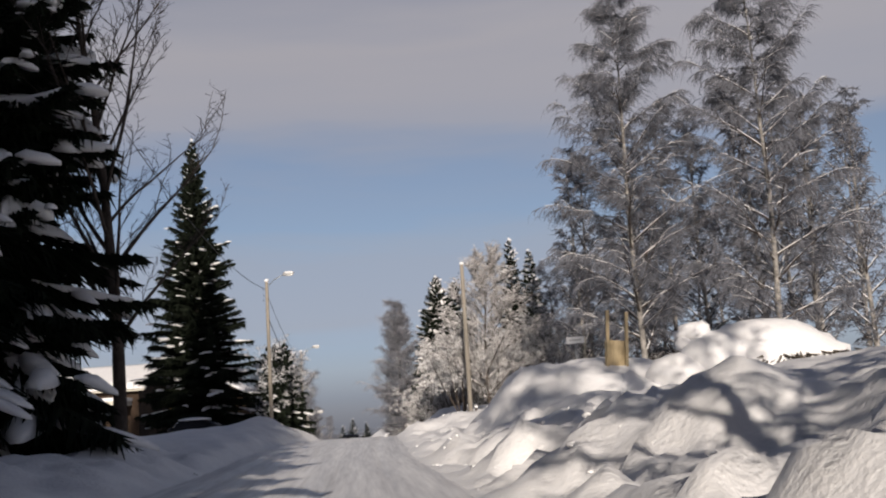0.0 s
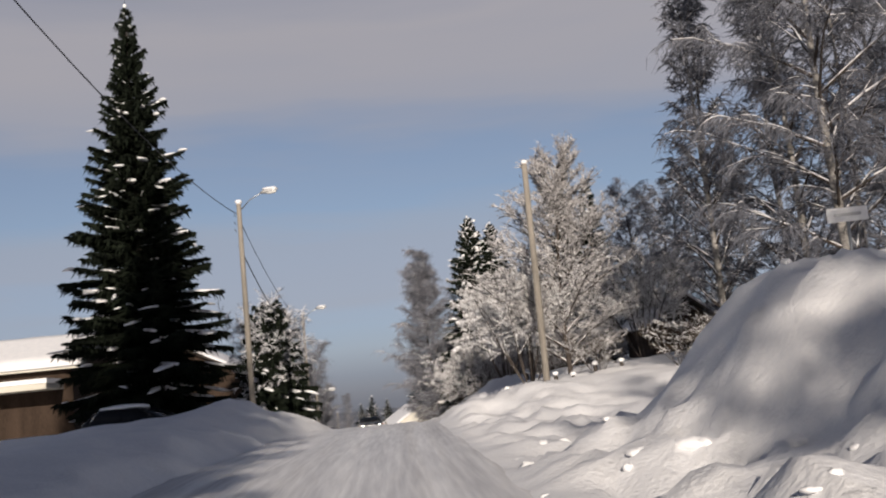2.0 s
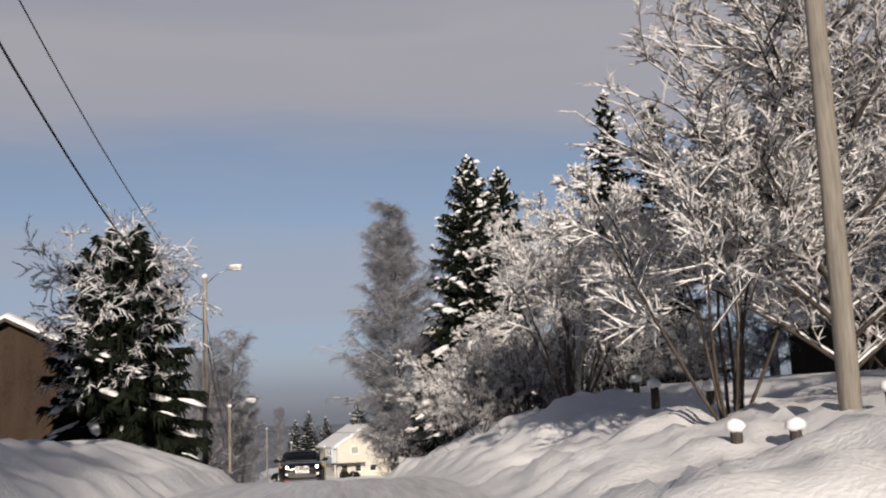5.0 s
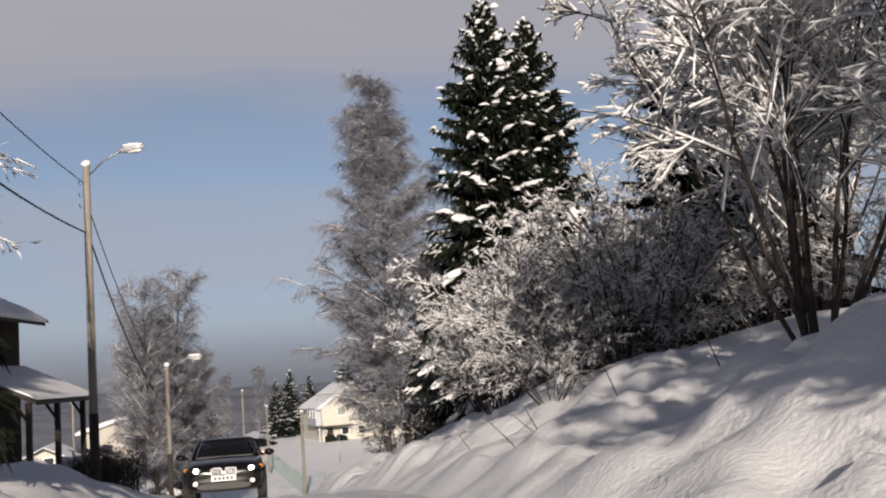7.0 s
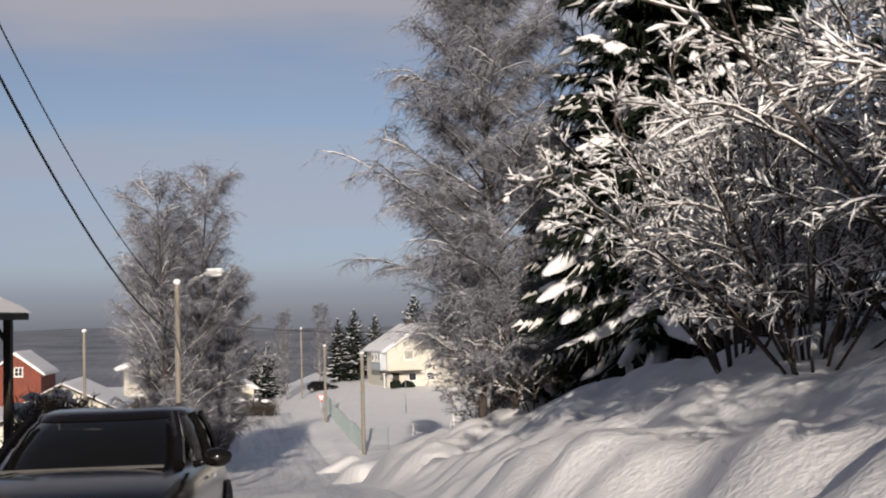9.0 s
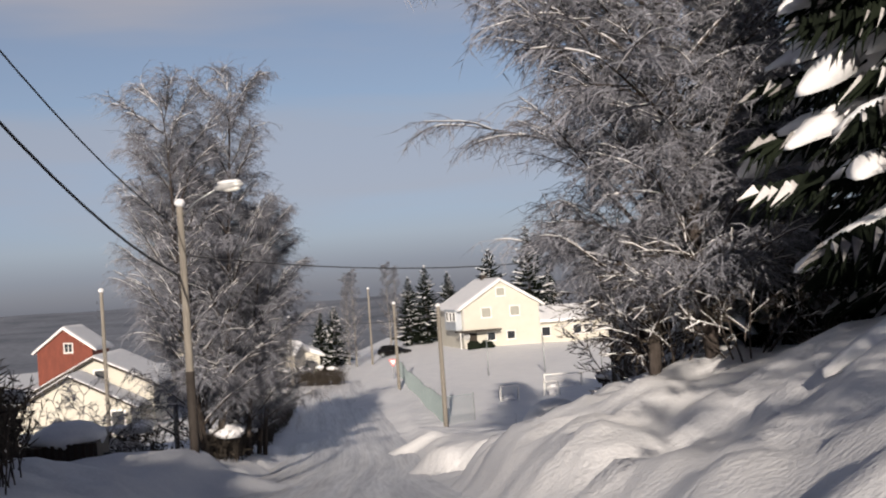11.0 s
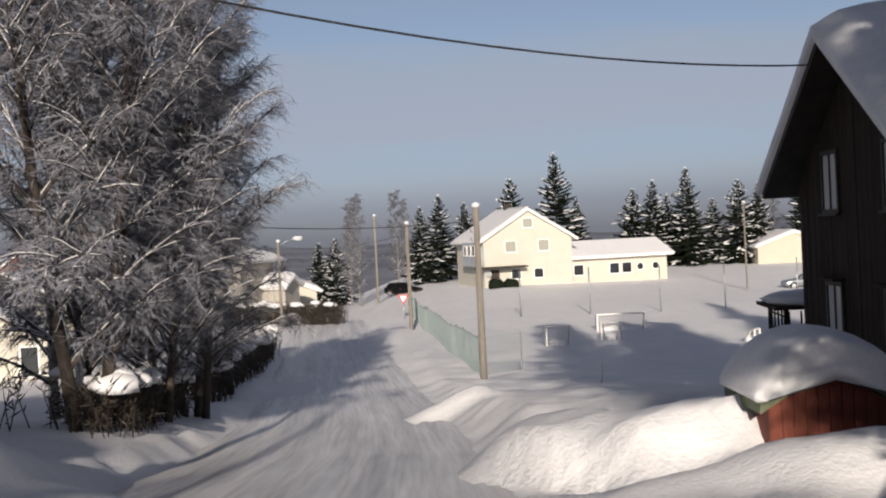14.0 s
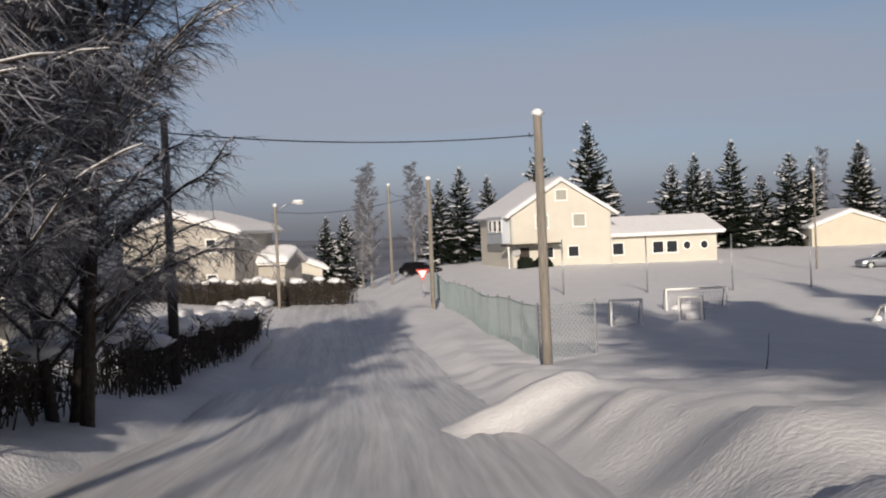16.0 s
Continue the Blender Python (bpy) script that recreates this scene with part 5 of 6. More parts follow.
            g.blob((sg * w * 0.90, 0.2 + o, 0.69), 0.05, 0.1, 0.045, random.Random(2), -sg * 0.5, 0.0, 6, 10)
            part("indicator", g, M_AMBER, t, smooth=True)
            g = Geo()
            g.prism(ring(0.055, 0.05, 16, sg * w * 0.68, 0.4), -0.01 + o, 0.08 + o)
            part("fog_lamp", g, M_LENS, t)
            g = Geo()
            g.prism(ring(0.125, 0.085, 20, sg * 0.15, 0.625, 3.2), -0.035 + o, 0.06 + o)
            gr = part("grille_surround", g, M_CHROME, t)
            g = Geo()
            g.prism(ring(0.105, 0.066, 20, sg * 0.15, 0.622, 3.2), -0.045 + o, 0.0 + o)
            gi = part("grille", g, M_GRILLE, gr)
            g = Geo()
            for q in range(6):
                x = sg * 0.15 - 0.075 + 0.03 * q
                g.box((x - 0.004, -0.05 + o, 0.575), (x + 0.004, -0.045 + o, 0.67))
            part("slat", g, M_GALV, gr)
    if lights:
        g = Geo()
        g.box((-0.26, -0.055 + o, 0.43), (0.26, -0.03 + o, 0.54))
        pl = part("number_plate", g, M_PLATE, t, "white plate with dark bars")
        for q in range(5):
            g = Geo()
            g.box((-0.2 + q * 0.085, -0.059 + o, 0.455), (-0.145 + q * 0.085, -0.055 + o, 0.515))
            part("bar", g, M_INK, pl)
        g = Geo()
        g.prism(ring(0.56, 0.065, 24, 0, 0.325, 3.5), -0.02 + o, 0.1 + o)
        part("lower_intake", g, M_GRILLE, t)
        g = Geo()
        g.box((-0.62, 1.06 + o, 0.945), (0.62, 1.13 + o, 0.965))
        part("wiper_cowl", g, M_GRILLE, t)
    if snow:
        g = Geo()
        g.blob((0, 0.7, height - 0.02), w * 0.72, 1.0, 0.14, random.Random(2), 0, 0.06, 8, 14)
        part("snow_load", g, M_SNOWPAD, t, "thick snow on the roof", True)
    return t


car("car", "black compact car with lit headlights on the snowy road", pose(-9.45, 102.6, float(np.interp(102.0, ROAD_Y, ROAD_Z)), -4.5, 0, 7), M_CARDARK)
car("car", "silver estate car parked behind the field", pose(14.2, 235.0, gz(14.2, 235.0) - 0.1, 0, 0, -85), M_CARSILVER, 4.6, 1.8, 1.5, False)
car("car", "dark car half buried under snow beside the spruce", pose(-14.6, 66.0, gz(-14.6, 66.0) - 0.72, 0, 0, 80), M_CARDARK, 4.4, 1.75, 1.4, False, True)
car("car", "dark car parked at the far crossing", pose(-26.9, 249.5, gz(-26.9, 249.5) - 0.1, 0, 0, 75), M_CARDARK, 4.3, 1.75, 1.5, False)


# ---- fence, goals, signs ----
def fence_run(pts, label, height=1.75, mesh_gap=0.16, low=True):
    t = thing("fence", label, "fence", None)
    for (x0, y0), (x1, y1) in zip(pts[:-1], pts[1:]):
        n = max(1, int(round(math.hypot(x1 - x0, y1 - y0) / 3.0)))
        for k in range(n):
            ax, ay = x0 + (x1 - x0) * k / n, y0 + (y1 - y0) * k / n
            bx, by = x0 + (x1 - x0) * (k + 1) / n, y0 + (y1 - y0) * (k + 1) / n
            az, bz = gz(ax, ay), gz(bx, by)
            g = Geo()
            g.tube([(ax, ay, az - 0.4), (ax, ay, az + height + 0.05)], [0.04, 0.035], 6)
            part("post", g, M_GALV, t)
            g = Geo()
            a, b = Vector((ax, ay, az - 0.1)), Vector((bx, by, bz - 0.1))
            L = (b - a).length
            m = int(L / mesh_gap)
            up = Vector((0, 0, height + 0.05))
            for i in range(-int(height / mesh_gap), m + 1):
                for s in (0, 1):
                    u0, v0, u1, v1 = i * mesh_gap, 0.0, i * mesh_gap + height, height
                    if u0 < 0:
                        v0, u0 = -u0, 0.0
                    if u1 > L:
                        v1, u1 = v1 - (u1 - L), L
                    if v1 <= v0 + 0.02:
                        continue
                    if s:
                        u0, u1 = L - u0, L - u1
                    p, q = a.lerp(b, u0 / L) + up * (v0 / height), a.lerp(b, u1 / L) + up * (v1 / height)
                    g.tube([p, q], [0.0065, 0.0065], 3, False)
            part("wire_mesh", g, M_FENCE, t)
            g = Geo()
            g.tube([a + up, b + up], [0.014, 0.014], 5)
            part("top_wire", g, M_FENCE, t)
    g = Geo()
    x, y = pts[-1]
    g.tube([(x, y, gz(x, y) - 0.4), (x, y, gz(x, y) + height + 0.05)], [0.04, 0.035], 6)
    part("post", g, M_GALV, t)
    return t


fence_run([(-22.0, 215.5), (-19.8, 203.0), (-16.6, 186.0), (-13.9, 171.0), (-12.2, 172.4)], "green wire-mesh fence with steel posts in snow", 1.6)


def tall_posts(pts, label):
    for x, y in pts:
        g = Geo()
        g.tube([(0, 0, -0.4), (0, 0, 3.4)], [0.05, 0.045], 7)
        t = tagged(new("fence_post", g.mesh("fence_post", M_GALV, True)), label, "post", "tall posts behind the field")
        t.matrix_basis = pose(x, y, gz(x, y))


tall_posts([(-12.9, 208.2), (-7.75, 208.0), (-2.6, 207.9), (2.1, 208.0), (7.9, 210.6), (13.2, 213.4)], "tall thin steel post behind the field")


def goal(m, w, h, d, label):
    t = thing("football_goal", label, "goal", m)
    for s in (-1, 1):
        g = Geo()
        g.tube([(s * w / 2, 0, 0), (s * w / 2, 0, h)], [0.05, 0.05], 7)
        part("post", g, M_WHITETRIM, t)
        g = Geo()
        g.tube([(s * w / 2, 0, h), (s * w / 2, d * 0.4, h), (s * w / 2, d, 0.05)], [0.03] * 3, 6)
        part("side_frame", g, M_GALV, t)
    g = Geo()
    g.tube([(-w / 2, 0, h), (w / 2, 0, h)], [0.05, 0.05], 7)
    part("crossbar", g, M_WHITETRIM, t)
    g = Geo()
    n = int(w / 0.14)
    for k in range(n + 1):
        x = -w / 2 + w * k / n
        g.tube([(x, d * 0.4, h), (x, d, 0.05)], [0.012] * 2, 3, False)
    for k in range(8):
        f = k / 8
        g.tube([(-w / 2, d * (1 - 0.6 * f), 0.05 + h * f), (w / 2, d * (1 - 0.6 * f), 0.05 + h * f)], [0.012] * 2, 3, False)
    part("net", g, M_WHITETRIM, t, "snowy white net")
    g = Geo()
    g.blob((0, d * 0.7, h * 0.2), w * 0.36, d * 0.36, h * 0.22, random.Random(3), 0, 0.2, 6, 10)
    part("snow_load", g, M_SNOWPAD, t, "snow lying in the net", True)
    return t


goal(pose(-10.45, 185.6, gz(-10.45, 185.6) - 0.1, 0, 0, 8), 1.3, 1.2, 0.8, "small white football goal standing in the snow")
goal(pose(-7.5, 188.4, gz(-7.5, 188.4) - 0.1, 0, 0, -15), 1.0, 1.1, 0.8, "small white football goal standing in the snow")
goal(pose(-6.4, 195.0, gz(-6.4, 195.0) - 0.1, 0, 0, 5), 3.0, 1.25, 1.1, "wide grey football goal standing in the snow")
goal(pose(-0.0, 185.1, gz(-0.0, 185.1) - 0.1, 0, 0, 60), 0.8, 0.7, 0.6, "very small white football goal sunk in the snow")


def yield_sign(m):
    t = thing("yield_sign", "red and white triangular yield sign on a steel post", "road sign", m)
    g = Geo()
    g.tube([(0, 0, -0.5), (0, 0, 2.35)], [0.03, 0.03], 8)
    part("post", g, M_GALV, t, smooth=True)
    tri = [(-0.45, 2.35), (0, 1.57), (0.45, 2.35)]
    g = Geo()
    g.prism(tri[::1], -0.045, -0.03)
    plate = part("plate", g, M_SIGNRED, t)
    g = Geo()
    g.prism([(-0.3, 2.265), (0, 1.735), (0.3, 2.265)], -0.056, -0.048)
    part("white_field", g, M_PLATE, plate)


yield_sign(pose(-22.3, 213.0, gz(-22.3, 213.0) - 0.35, 0, 0, 3))


def name_sign(m):
    t = thing("street_sign", "white street name sign on a thin post", "road sign", m)
    g = Geo()
    g.tube([(0, 0, -1.0), (0, 0, 1.3)], [0.03, 0.03], 8)
    part("post", g, M_GALV, t, smooth=True)
    g = Geo()
    g.box((-0.36, -0.05, 1.12), (0.36, -0.03, 1.38))
    plate = part("plate", g, M_PLATE, t)
    g = Geo()
    g.box((-0.24, -0.056, 1.22), (0.24, -0.05, 1.28))
    part("bar", g, M_LAMP, plate)


name_sign(pose(5.05, 44.2, 3.0, 0, 0, -8))


def tree_guard(m):
    """Two pale stakes joined by a board, with splayed struts."""
    t = thing("wooden_stakes", "pale wooden stakes joined by a board in the snow", "stakes", m)
    for x, zt in ((-0.33, 2.75), (0.33, 2.7)):
        g = Geo()
        g.box((x - 0.05, -0.05, -0.6), (x + 0.05, 0.05, zt))
        part("stake", g, M_NEWWOOD, t)
    g = Geo()
    g.box((-0.4, 0.052, 0.7), (0.4, 0.085, 1.75))
    part("board", g, M_NEWWOOD, t)
    for a, b in (((-0.3, 0.1, 0.75), (-0.75, -0.3, -0.3)), ((0.3, 0.1, 0.75), (0.95, -0.4, -0.1)), ((0, 0.1, 0.8), (0.1, -0.7, -0.3))):
        g = Geo()
        g.tube([a, b], [0.05, 0.05], 4)
        part("strut", g, M_NEWWOOD, t)


tree_guard(pose(5.5, 37.0, 1.95, 0, 4, 10))


def snowed_woodpile(m):
    t = thing("snow_heap", "rounded snow heap over a dark pile of brush", "snow heap", m)
    rng = random.Random(6)
    g = Geo()
    g.blob((0.3, 0, 0.6), 2.0, 1.4, 0.95, rng, 0.1, 0.08, 12, 22)
    g.blob((1.5, -0.1, 0.35), 1.5, 1.2, 0.8, rng, 0.3, 0.09, 11, 20)
    g.blob((-1.1, -0.2, 0.45), 1.3, 1.1, 0.85, rng, 0.6, 0.06, 9, 16)
    g.blob((-2.3, -0.2, 0.1), 1.0, 0.9, 0.6, rng, 0, 0.1, 8, 12)
    g.blob((-0.2, -1.0, 0.35), 0.8, 0.6, 0.55, rng, 0, 0.08, 8, 12)
    part("snow_load", g, M_SNOWPAD, t, "smooth rounded snow", True)
    g = Geo()
    for k in range(160):
        a = rng.uniform(-2.6, 0.6)
        x, y = 0.9 + 1.5 * math.cos(a) + rng.uniform(-0.3, 0.3), -1.3 + rng.uniform(-0.25, 0.2)
        g.spike((x, y, rng.uniform(0.0, 0.6)), (x + rng.uniform(-0.5, 0.5), y - rng.uniform(0.1, 0.5), rng.uniform(0.0, 0.5)), 0.045)
    part("brush", g, M_HEDGE, t, "dark twigs below the snow")
    g = Geo()
    g.tube([(-1.75, 0.0, 0.2), (-1.72, -0.05, 1.15)], [0.26, 0.2], 8)
    part("stump", g, M_BARK, t)
    g = Geo()
    g.blob((-1.78, -0.05, 1.25), 0.5, 0.45, 0.3, rng, 0, 0.2, 7, 11)
    g.blob((-2.05, -0.12, 1.0), 0.26, 0.3, 0.3, rng, 0, 0.2, 6, 9)
    g.blob((-1.45, -0.1, 1.35), 0.2, 0.22, 0.25, rng, 0, 0.2, 6, 9)
    part("stump_snow", g, M_SNOWPAD, t, "snow clump on a stump", True)


snowed_woodpile(pose(10.2, 37.4, 2.25, 0, 0, 12) @ Matrix.Scale(1.2, 4))


def snowy_post(x, y, h, r, label, group):
    """A weathered post standing out of the snow with a ball of snow on top."""
    t = thing("fence_post", label, "post", pose(x, y, gz(x, y)), group)
    rng = random.Random(int(x * 70 + y))
    g = Geo()
    g.tube([(0, 0, -0.4), (0.02, 0, h * 0.5), (0.01, 0.01, h)], [r, r * 0.95, r * 0.9], 8)
    part("pole", g, M_TAR, t, smooth=True)
    g = Geo()
    g.blob((0.01, 0, h + r * 0.55), r * 1.55, r * 1.5, r * 1.1, rng, 0, 0.12, 6, 10)
    part("snow_cap", g, M_SNOWPAD, t, "ball of snow", True)


for x, y, h in ((1.46, 88.1, 0.5), (0.86, 83.0, 0.5), (0.9, 78.2, 0.3)):
    snowy_post(x, y, h, 0.11, "dark wooden post with a snow cap above the bank", "posts above the bank")
for x, y, h in ((3.19, 71.3, 0.3), (2.23, 71.3, 0.22), (1.5, 71.5, 0.2), (0.1, 71.3, 0.22), (-0.6, 71.6, 0.18), (4.4, 71.9, 0.2)):
    snowy_post(x, y, h, 0.09, "short dark post capped with snow beside the pole", "short posts by the pole")

garden_shed = gable_house("shed", "dark garden shed half hidden behind rimed trees", pose(11.0, 90.5, gz(11.0, 90.5) - 0.2, 0, 0, 15), 4.2, 4.0, 1.9, 1.5, M_BARN, 0.35, 0.4, 0.4, category="shed")
g = Geo()
g.box((-0.5, -0.05, 0.2), (0.5, 0.02, 1.8))
part("door", g, M_TAR, garden_shed)

# ---- little red hut beside the barn ----
HUT_M = pose(-7.62, 139.75, -5.1, 0, 0, 6)
hut = gable_house("hut", "small red wooden hut under a cap of snow", HUT_M, 1.55, 1.4, 0.72, 0.46, M_REDWOOD, 0, 0.14, 0.12, M_GREENTRIM, category="hut", snow_edge=0.7)
for k in range(10):
    g = Geo()
    x = -0.76 + k * 0.153
    g.box((x, -0.02, 0.02), (x + 0.14, 0.0, 0.69 + (1 - abs(x + 0.07) / 0.775) * 0.42))
    part("board", g, M_REDWOOD, hut)
cap = Geo()
base = [(-1.0, 0.76), (-0.5, 1.06), (0, 1.34), (0.5, 1.06), (1.0, 0.76)]
crest = [(1.07, 0.86), (0.93, 1.17), (0.62, 1.48), (0.25, 1.65), (-0.15, 1.68), (-0.55, 1.55), (-0.88, 1.25), (-1.06, 0.91)]
stations = [(-0.22, 0.35), (-0.24, 0.7), (-0.12, 0.95), (0.5, 1.02), (1.1, 1.0), (1.5, 0.85), (1.58, 0.45)]
rows_n = len(base) + len(crest)
vs = []
for y, q in stations:
    vs += [(x * (0.9 + 0.1 * q), y, z) for x, z in base]
    vs += [(x * (0.88 + 0.12 * q), y, 1.34 - 0.56 * abs(x) + (z - 1.34 + 0.56 * abs(x)) * q) for x, z in crest]
fs = [(i * rows_n + (k + 1) % rows_n, i * rows_n + k, (i + 1) * rows_n + k, (i + 1) * rows_n + (k + 1) % rows_n) for i in range(len(stations) - 1) for k in range(rows_n)]
fs += [tuple(range(rows_n)), tuple(reversed(range((len(stations) - 1) * rows_n, len(stations) * rows_n)))]
cap.add(vs, fs)
rounded(part("snow_cap", cap, M_SNOWPAD, hut, "thick rounded cap of snow", True), 1)
# barn porch with lattice
porch_t = thing("porch", "dark lattice porch with a snowy roof beside the barn", "porch", pose(-5.1, 152.9, -5.9))
for px, py in ((-0.4, -0.9), (-0.4, 0.9), (1.0, -0.9)):
    g = Geo()
    g.box((px - 0.05, py - 0.05, -0.4), (px + 0.05, py + 0.05, 1.75))
    part("post", g, M_BARN, porch_t)
for k in range(5):
    g = Geo()
    g.box((-0.42, -0.85 + k * 0.4, 0.0), (-0.38, -0.8 + k * 0.4, 1.7))
    part("slat", g, M_BARN, porch_t)
    g = Geo()
    g.box((-0.43, -0.9, 0.15 + k * 0.35), (-0.39, 0.9, 0.19 + k * 0.35))
    part("slat", g, M_BARN, porch_t)
    g = Geo()
    g.box((-0.35 + k * 0.28, -0.92, 0.0), (-0.31 + k * 0.28, -0.88, 1.7))
    part("slat", g, M_BARN, porch_t)
g = Geo()
g.box((-0.7, -1.2, 1.75), (1.1, 1.1, 1.83))
part("roof", g, M_BARN, porch_t)
g = Geo()
g.blob((0.2, -0.05, 1.95), 0.95, 1.2, 0.2, random.Random(3), 0, 0.08, 6, 14)
part("snow_load", g, M_SNOWPAD, porch_t, "snow on the porch roof", True)


# ---- buildings on the other side ----
# low house behind the tall spruce
low = gable_house("house", "brown house with a snowy low roof and pale fascia", pose(-23.5, 88.0, 0.2, 0, 0, 90), 9.0, 16, 5.0, 1.5, M_BROWNWALL, 0.4, 0.7, 0.6, M_CREAM)
g = Geo()
g.box((-7.0, 0.5, 3.75), (-4.5, 15.5, 4.05))
part("canopy", g, M_CREAM, low, "pale fascia of a low canopy")
g = Geo()
g.box((-7.05, 0.45, 4.06), (-4.5, 15.55, 4.3))
part("canopy_snow", g, M_SNOWPAD, low)
# house with a lean-to roof on posts
lean = gable_house("house", "dark house with a snow-dusted lean-to on posts", pose(-24.6, 112.0, -0.9, 0, 0, 0), 9.0, 8.5, 5.9, 2.2, M_BROWNWALL, 0.3, 0.8, 0.7, M_DARKTRIM)
g = Geo()
g.add([(4.5, 2.0, 3.9), (7.2, 2.0, 2.65), (7.2, 9.0, 2.65), (4.5, 9.0, 3.9), (4.5, 2.0, 3.75), (7.2, 2.0, 2.5), (7.2, 9.0, 2.5), (4.5, 9.0, 3.75)],
      [(0, 1, 2, 3), (7, 6, 5, 4), (1, 0, 4, 5), (2, 1, 5, 6), (3, 2, 6, 7), (0, 3, 7, 4)])
part("lean_to_roof", g, M_DARKTRIM, lean)
g = Geo()
g.add([(4.5, 1.95, 4.0), (7.0, 1.95, 2.85), (7.25, 1.95, 2.68), (7.25, 9.05, 2.68), (7.0, 9.05, 2.85), (4.5, 9.05, 4.0), (4.5, 1.95, 3.92), (4.5, 9.05, 3.92)],
      [(0, 1, 4, 5), (1, 2, 3, 4), (0, 6, 2, 1), (5, 4, 3, 7), (6, 7, 3, 2)])
part("roof_snow", g, M_SNOWPAD, lean, "thin snow on the lean-to")
for y in (2.3, 5.4, 8.6):
    g = Geo()
    g.box((6.75, y - 0.09, -0.5), (6.93, y + 0.09, 2.6))
    part("post", g, M_DARKTRIM, lean)
    g = Geo()
    g.tube([(6.84, y, 1.9), (6.2, y, 2.85)], [0.06, 0.06], 4)
    part("brace", g, M_DARKTRIM, lean)
# cream garage and red house
cream = gable_house("garage", "cream garage with a dark-edged snowy roof", pose(-37.1, 172.9, -7.85, 0, 0, 10), 7.2, 3.2, 2.0, 1.95, M_CREAM, 0.1, 0.4, 0.45, M_DARKTRIM, category="garage")
window(cream, pose(2.45, -0.02, 0.45), 0.75, 1.25, M_WHITETRIM, M_GLASS, 0)
cream2 = gable_house("house", "cream house with a snowy gable roof", pose(-37.15, 177.0, -8.1, 0, 0, 10), 7.4, 9.0, 3.2, 1.85, M_CREAM, 0.12, 0.4, 0.4, M_DARKTRIM)
window(cream2, pose(0.0, -0.02, 3.75), 0.8, 0.55, M_WHITETRIM, M_GLASS, 0)
red = gable_house("house", "red wooden house with a snowy roof and white window", pose(-63.8, 233.0, -10.9, 0, 0, 8), 6.4, 8, 6.6, 2.4, M_REDWOOD, 0.25, 0.45, 0.4, M_WHITETRIM)
window(red, pose(0.0, -0.02, 6.3), 0.9, 1.0, M_WHITETRIM, M_GLASS, 1, 1)
# houses past the hedge
tall = gable_house("house", "grey-beige two-storey house with a snowy roof", pose(-41.0, 218.0, -9.0, 0, 0, -6), 8.8, 8, 5.5, 1.2, M_RENDERED, 0.45, 0.7, 0.7, M_WHITETRIM)
for wz in (1.5, 4.1):
    window(tall, pose(2.3, -0.02, wz), 0.7, 0.9, M_WHITETRIM, M_GLASS, 0)
shed = gable_house("shed", "low grey shed with a snow-covered roof", pose(-33.8, 224.0, -8.6, 0, 0, 84), 4.0, 3.2, 2.6, 0.7, M_RENDERED, 0.5, 0.4, 0.3, M_WHITETRIM, category="shed")
far_house = gable_house("house", "distant cream house with a snowy gable roof", pose(-36.8, 232.0, -9.3, 0, 0, 15), 7.0, 8, 2.4, 1.4, M_CREAM, 0.4, 0.5, 0.4, M_WHITETRIM)


# ---- hedges ----
def hedge(x0, y0, x1, y1, w, h, label, n, seed, snow=0.5, twig=None, clumps=True):
    rng = random.Random(seed)
    t = thing("hedge", label, "hedge", None)
    g, s = Geo(), Geo()
    L = math.hypot(x1 - x0, y1 - y0)
    for k in range(n):
        f = rng.random()
        x, y = x0 + (x1 - x0) * f + rng.uniform(-w, w) / 2, y0 + (y1 - y0) * f + rng.uniform(-w, w) / 2
        z = gz(x, y) - 0.1
        top = h * rng.uniform(0.65, 1.05)
        p = bend((x, y, z), (rng.uniform(-0.3, 0.3), rng.uniform(-0.3, 0.3), 1), top, 3, -0.02, 0.12, rng)
        g.tube(p, [0.016, 0.014, 0.011, 0.005], 3, False)
        for _ in range(7):
            b, d = along(p, rng.uniform(0.2, 1))
            g.spike(b, b + Vector((rng.uniform(-0.35, 0.35), rng.uniform(-0.35, 0.35), rng.uniform(-0.1, 0.35))), 0.02)
    for k in range(int(L * 5 * snow)):
        f = rng.random()
        x, y = x0 + (x1 - x0) * f + rng.uniform(-w, w) * 0.4, y0 + (y1 - y0) * f + rng.uniform(-w, w) * 0.4
        r = rng.uniform(0.16, 0.42)
        s.blob((x, y, gz(x, y) - 0.1 + h * rng.uniform(0.82, 1.0)), r * 1.4, r, r * 0.55, rng, rng.uniform(0, 3), 0.2)
    tagged(part("twig_mass", g, twig or M_HEDGE, t), kind="stuff")
    tagged(part("snow_load", s, M_SNOWPAD, t, "clumps of snow on the top", True), kind="stuff")
    return t


hedge(8.0, 69.2, 19.5, 71.0, 1.2, 1.25, "low dark clipped hedge behind the drive", 560, 5, 0.6)
hedge(-22.6, 160.0, -27.2, 188.0, 1.5, 1.6, "dark roadside hedge capped with snow", 620, 1, 0.75)
hedge(-27.6, 215.0, -44.0, 216.5, 1.2, 2.0, "long clipped brown hedge topped with snow", 1400, 2, 0.5)
hedge(-16.5, 121.5, -22.5, 134.0, 1.6, 1.9, "dark leafless hedge behind the bank", 500, 3, 0.25)
hedge(-21.5, 144.0, -27.5, 146.0, 2.0, 1.3, "low dark shrubs under the birch", 260, 4, 0.6)
hedge(-20.3, 146.5, -22.4, 157.5, 1.6, 1.25, "dark snowy shrubs round the birch stems", 300, 6, 0.35)
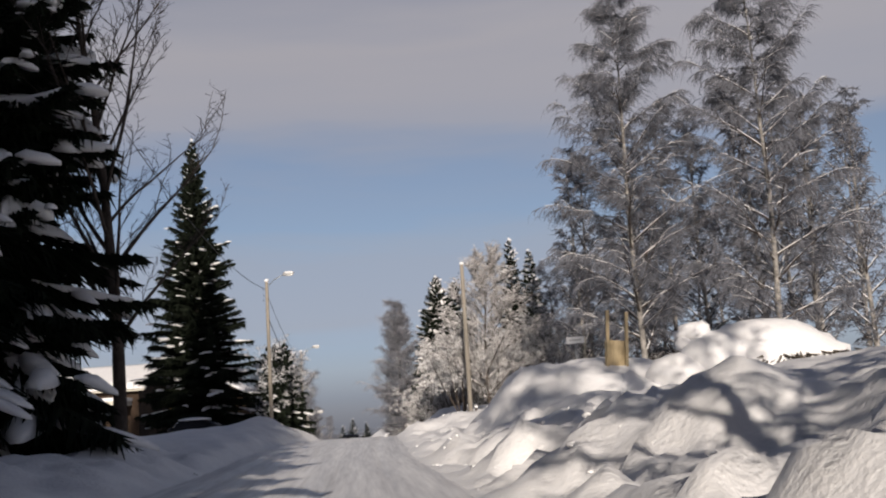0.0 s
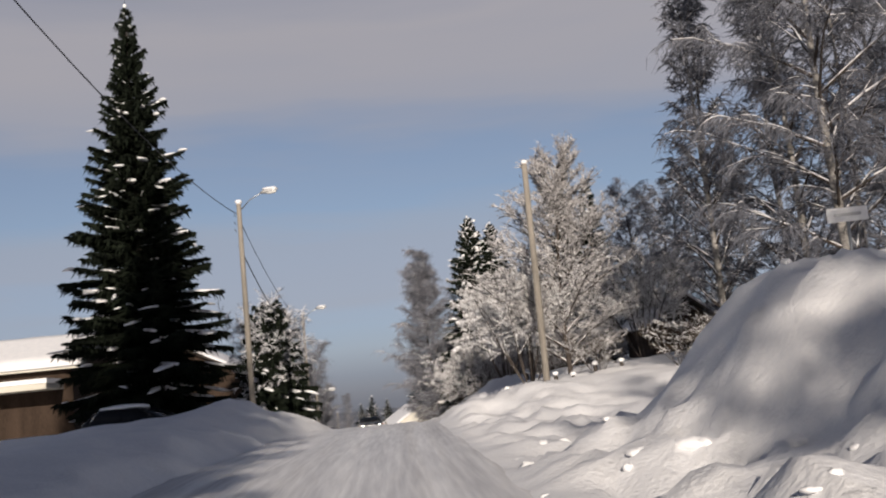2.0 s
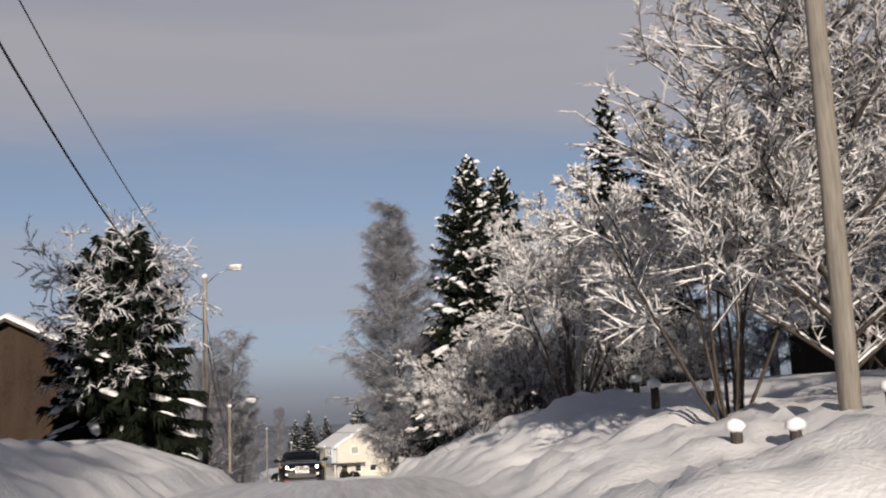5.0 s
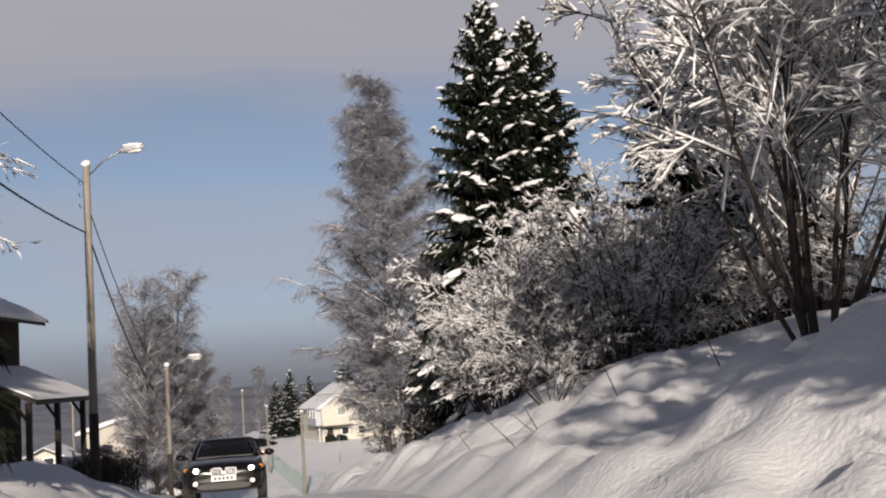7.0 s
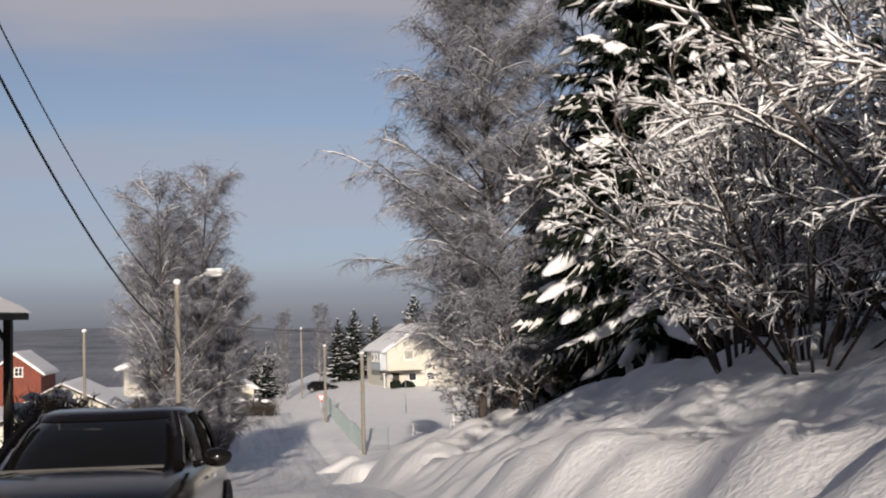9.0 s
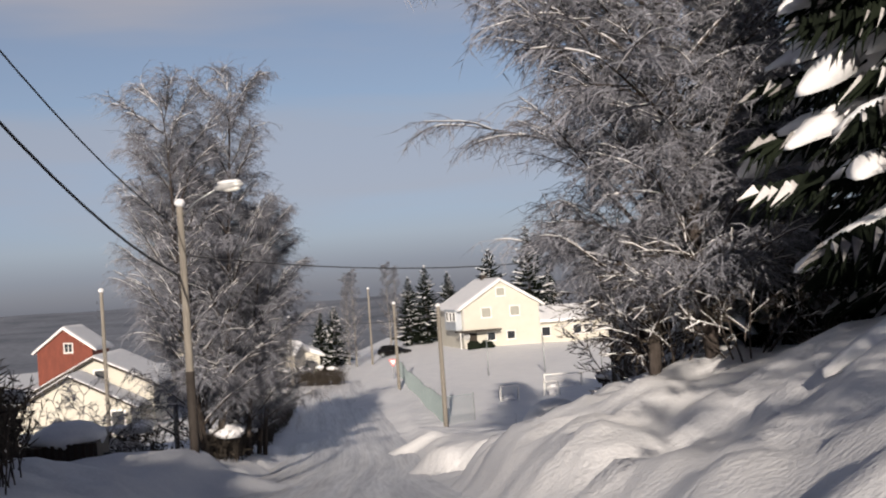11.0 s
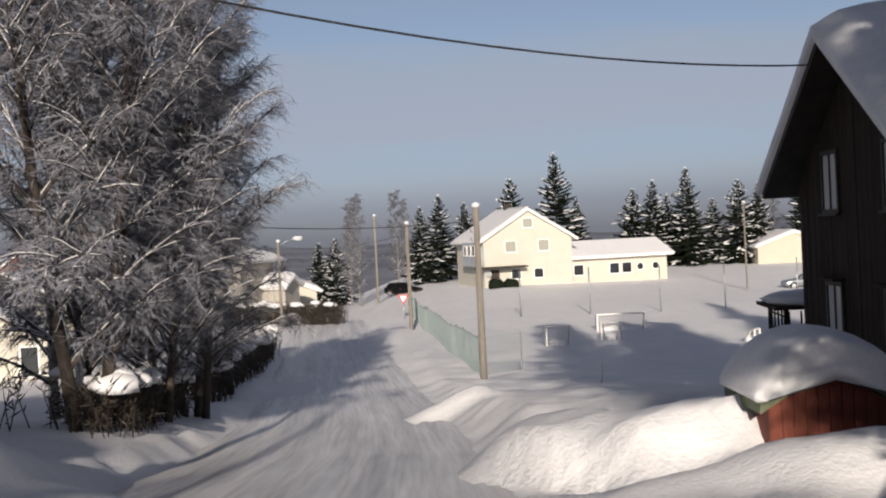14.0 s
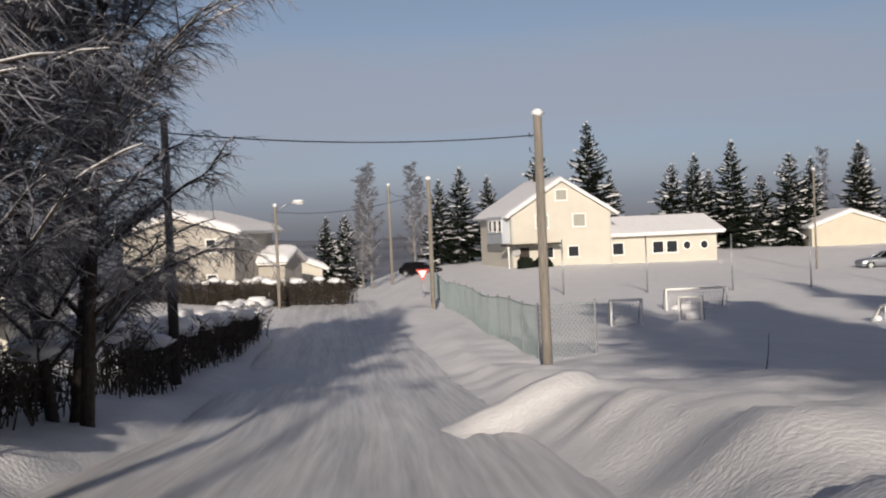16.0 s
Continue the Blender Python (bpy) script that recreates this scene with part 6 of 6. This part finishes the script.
plant("spruce", spruce_far_a, -36.7, 250.8, "lone snowy spruce past the hedge", 0.57, 30)



# ---- dry stems on the bank ----
def dry_stem(x, y, h, lean, seed):
    rng = random.Random(seed)
    g = Geo()
    z = gz(x, y) - 0.1
    p = bend((x, y, z), (lean, rng.uniform(-0.3, 0.1), 1), h, 5, 0.05, 0.06, rng)
    g.tube(p, [0.011, 0.01, 0.009, 0.008, 0.006, 0.003], 5)
    t = tagged(new("dry_stem", g.mesh("dry_stem", M_BARETWIG, True)), "thin dry stem sticking out of the snowbank", "plant stem", "dry stems on the bank")
    return t


for k, (x, y, h, lean) in enumerate(((-3.6, 93.5, 0.8, -0.8), (-3.1, 94.6, 0.7, -0.5), (-1.9, 94.0, 0.9, -0.4), (-2.9, 96.8, 0.7, -0.9), (-0.6, 92.8, 0.8, -0.3), (-4.0, 97.5, 0.6, -0.6), (-2.2, 97.6, 1.0, 0.3), (-1.2, 96.4, 0.8, 0.2), (-6.6, 150.5, 1.0, -0.2), (-9.5, 160, 0.8, 0.2))):
    dry_stem(x, y, h, lean, k)

# ---- dark trailer under snow behind the bank ----
trailer = thing("trailer", "black slatted trailer box under a dome of snow", "trailer", pose(-20.4, 134.6, gz(-20.4, 134.6) - 0.25, 0, 0, 15))
g = Geo()
g.box((-0.85, -1.25, 0.25), (0.85, 1.25, 0.95))
part("box", g, M_DARKTRIM, trailer)
for k in range(9):
    g = Geo()
    g.box((-0.82 + k * 0.185, -1.29, 0.25), (-0.72 + k * 0.185, -1.25, 0.97))
    part("slat", g, M_BARN, trailer)
for sx in (-0.8, 0.8):
    g = Geo()
    g.prism([(0.28 * math.cos(a), 0.28 * math.sin(a)) for a in np.linspace(0, 2 * math.pi, 18, endpoint=False)], -0.09, 0.09)
    part("wheel", g, M_TYRE, trailer, at=pose(sx * 1.15, 0, 0.25, 0, 0, 90))
g = Geo()
g.blob((0, 0, 1.0), 0.95, 1.35, 0.42, random.Random(5), 0, 0.05, 8, 16)
part("snow_load", g, M_SNOWPAD, trailer, "dome of snow", True)
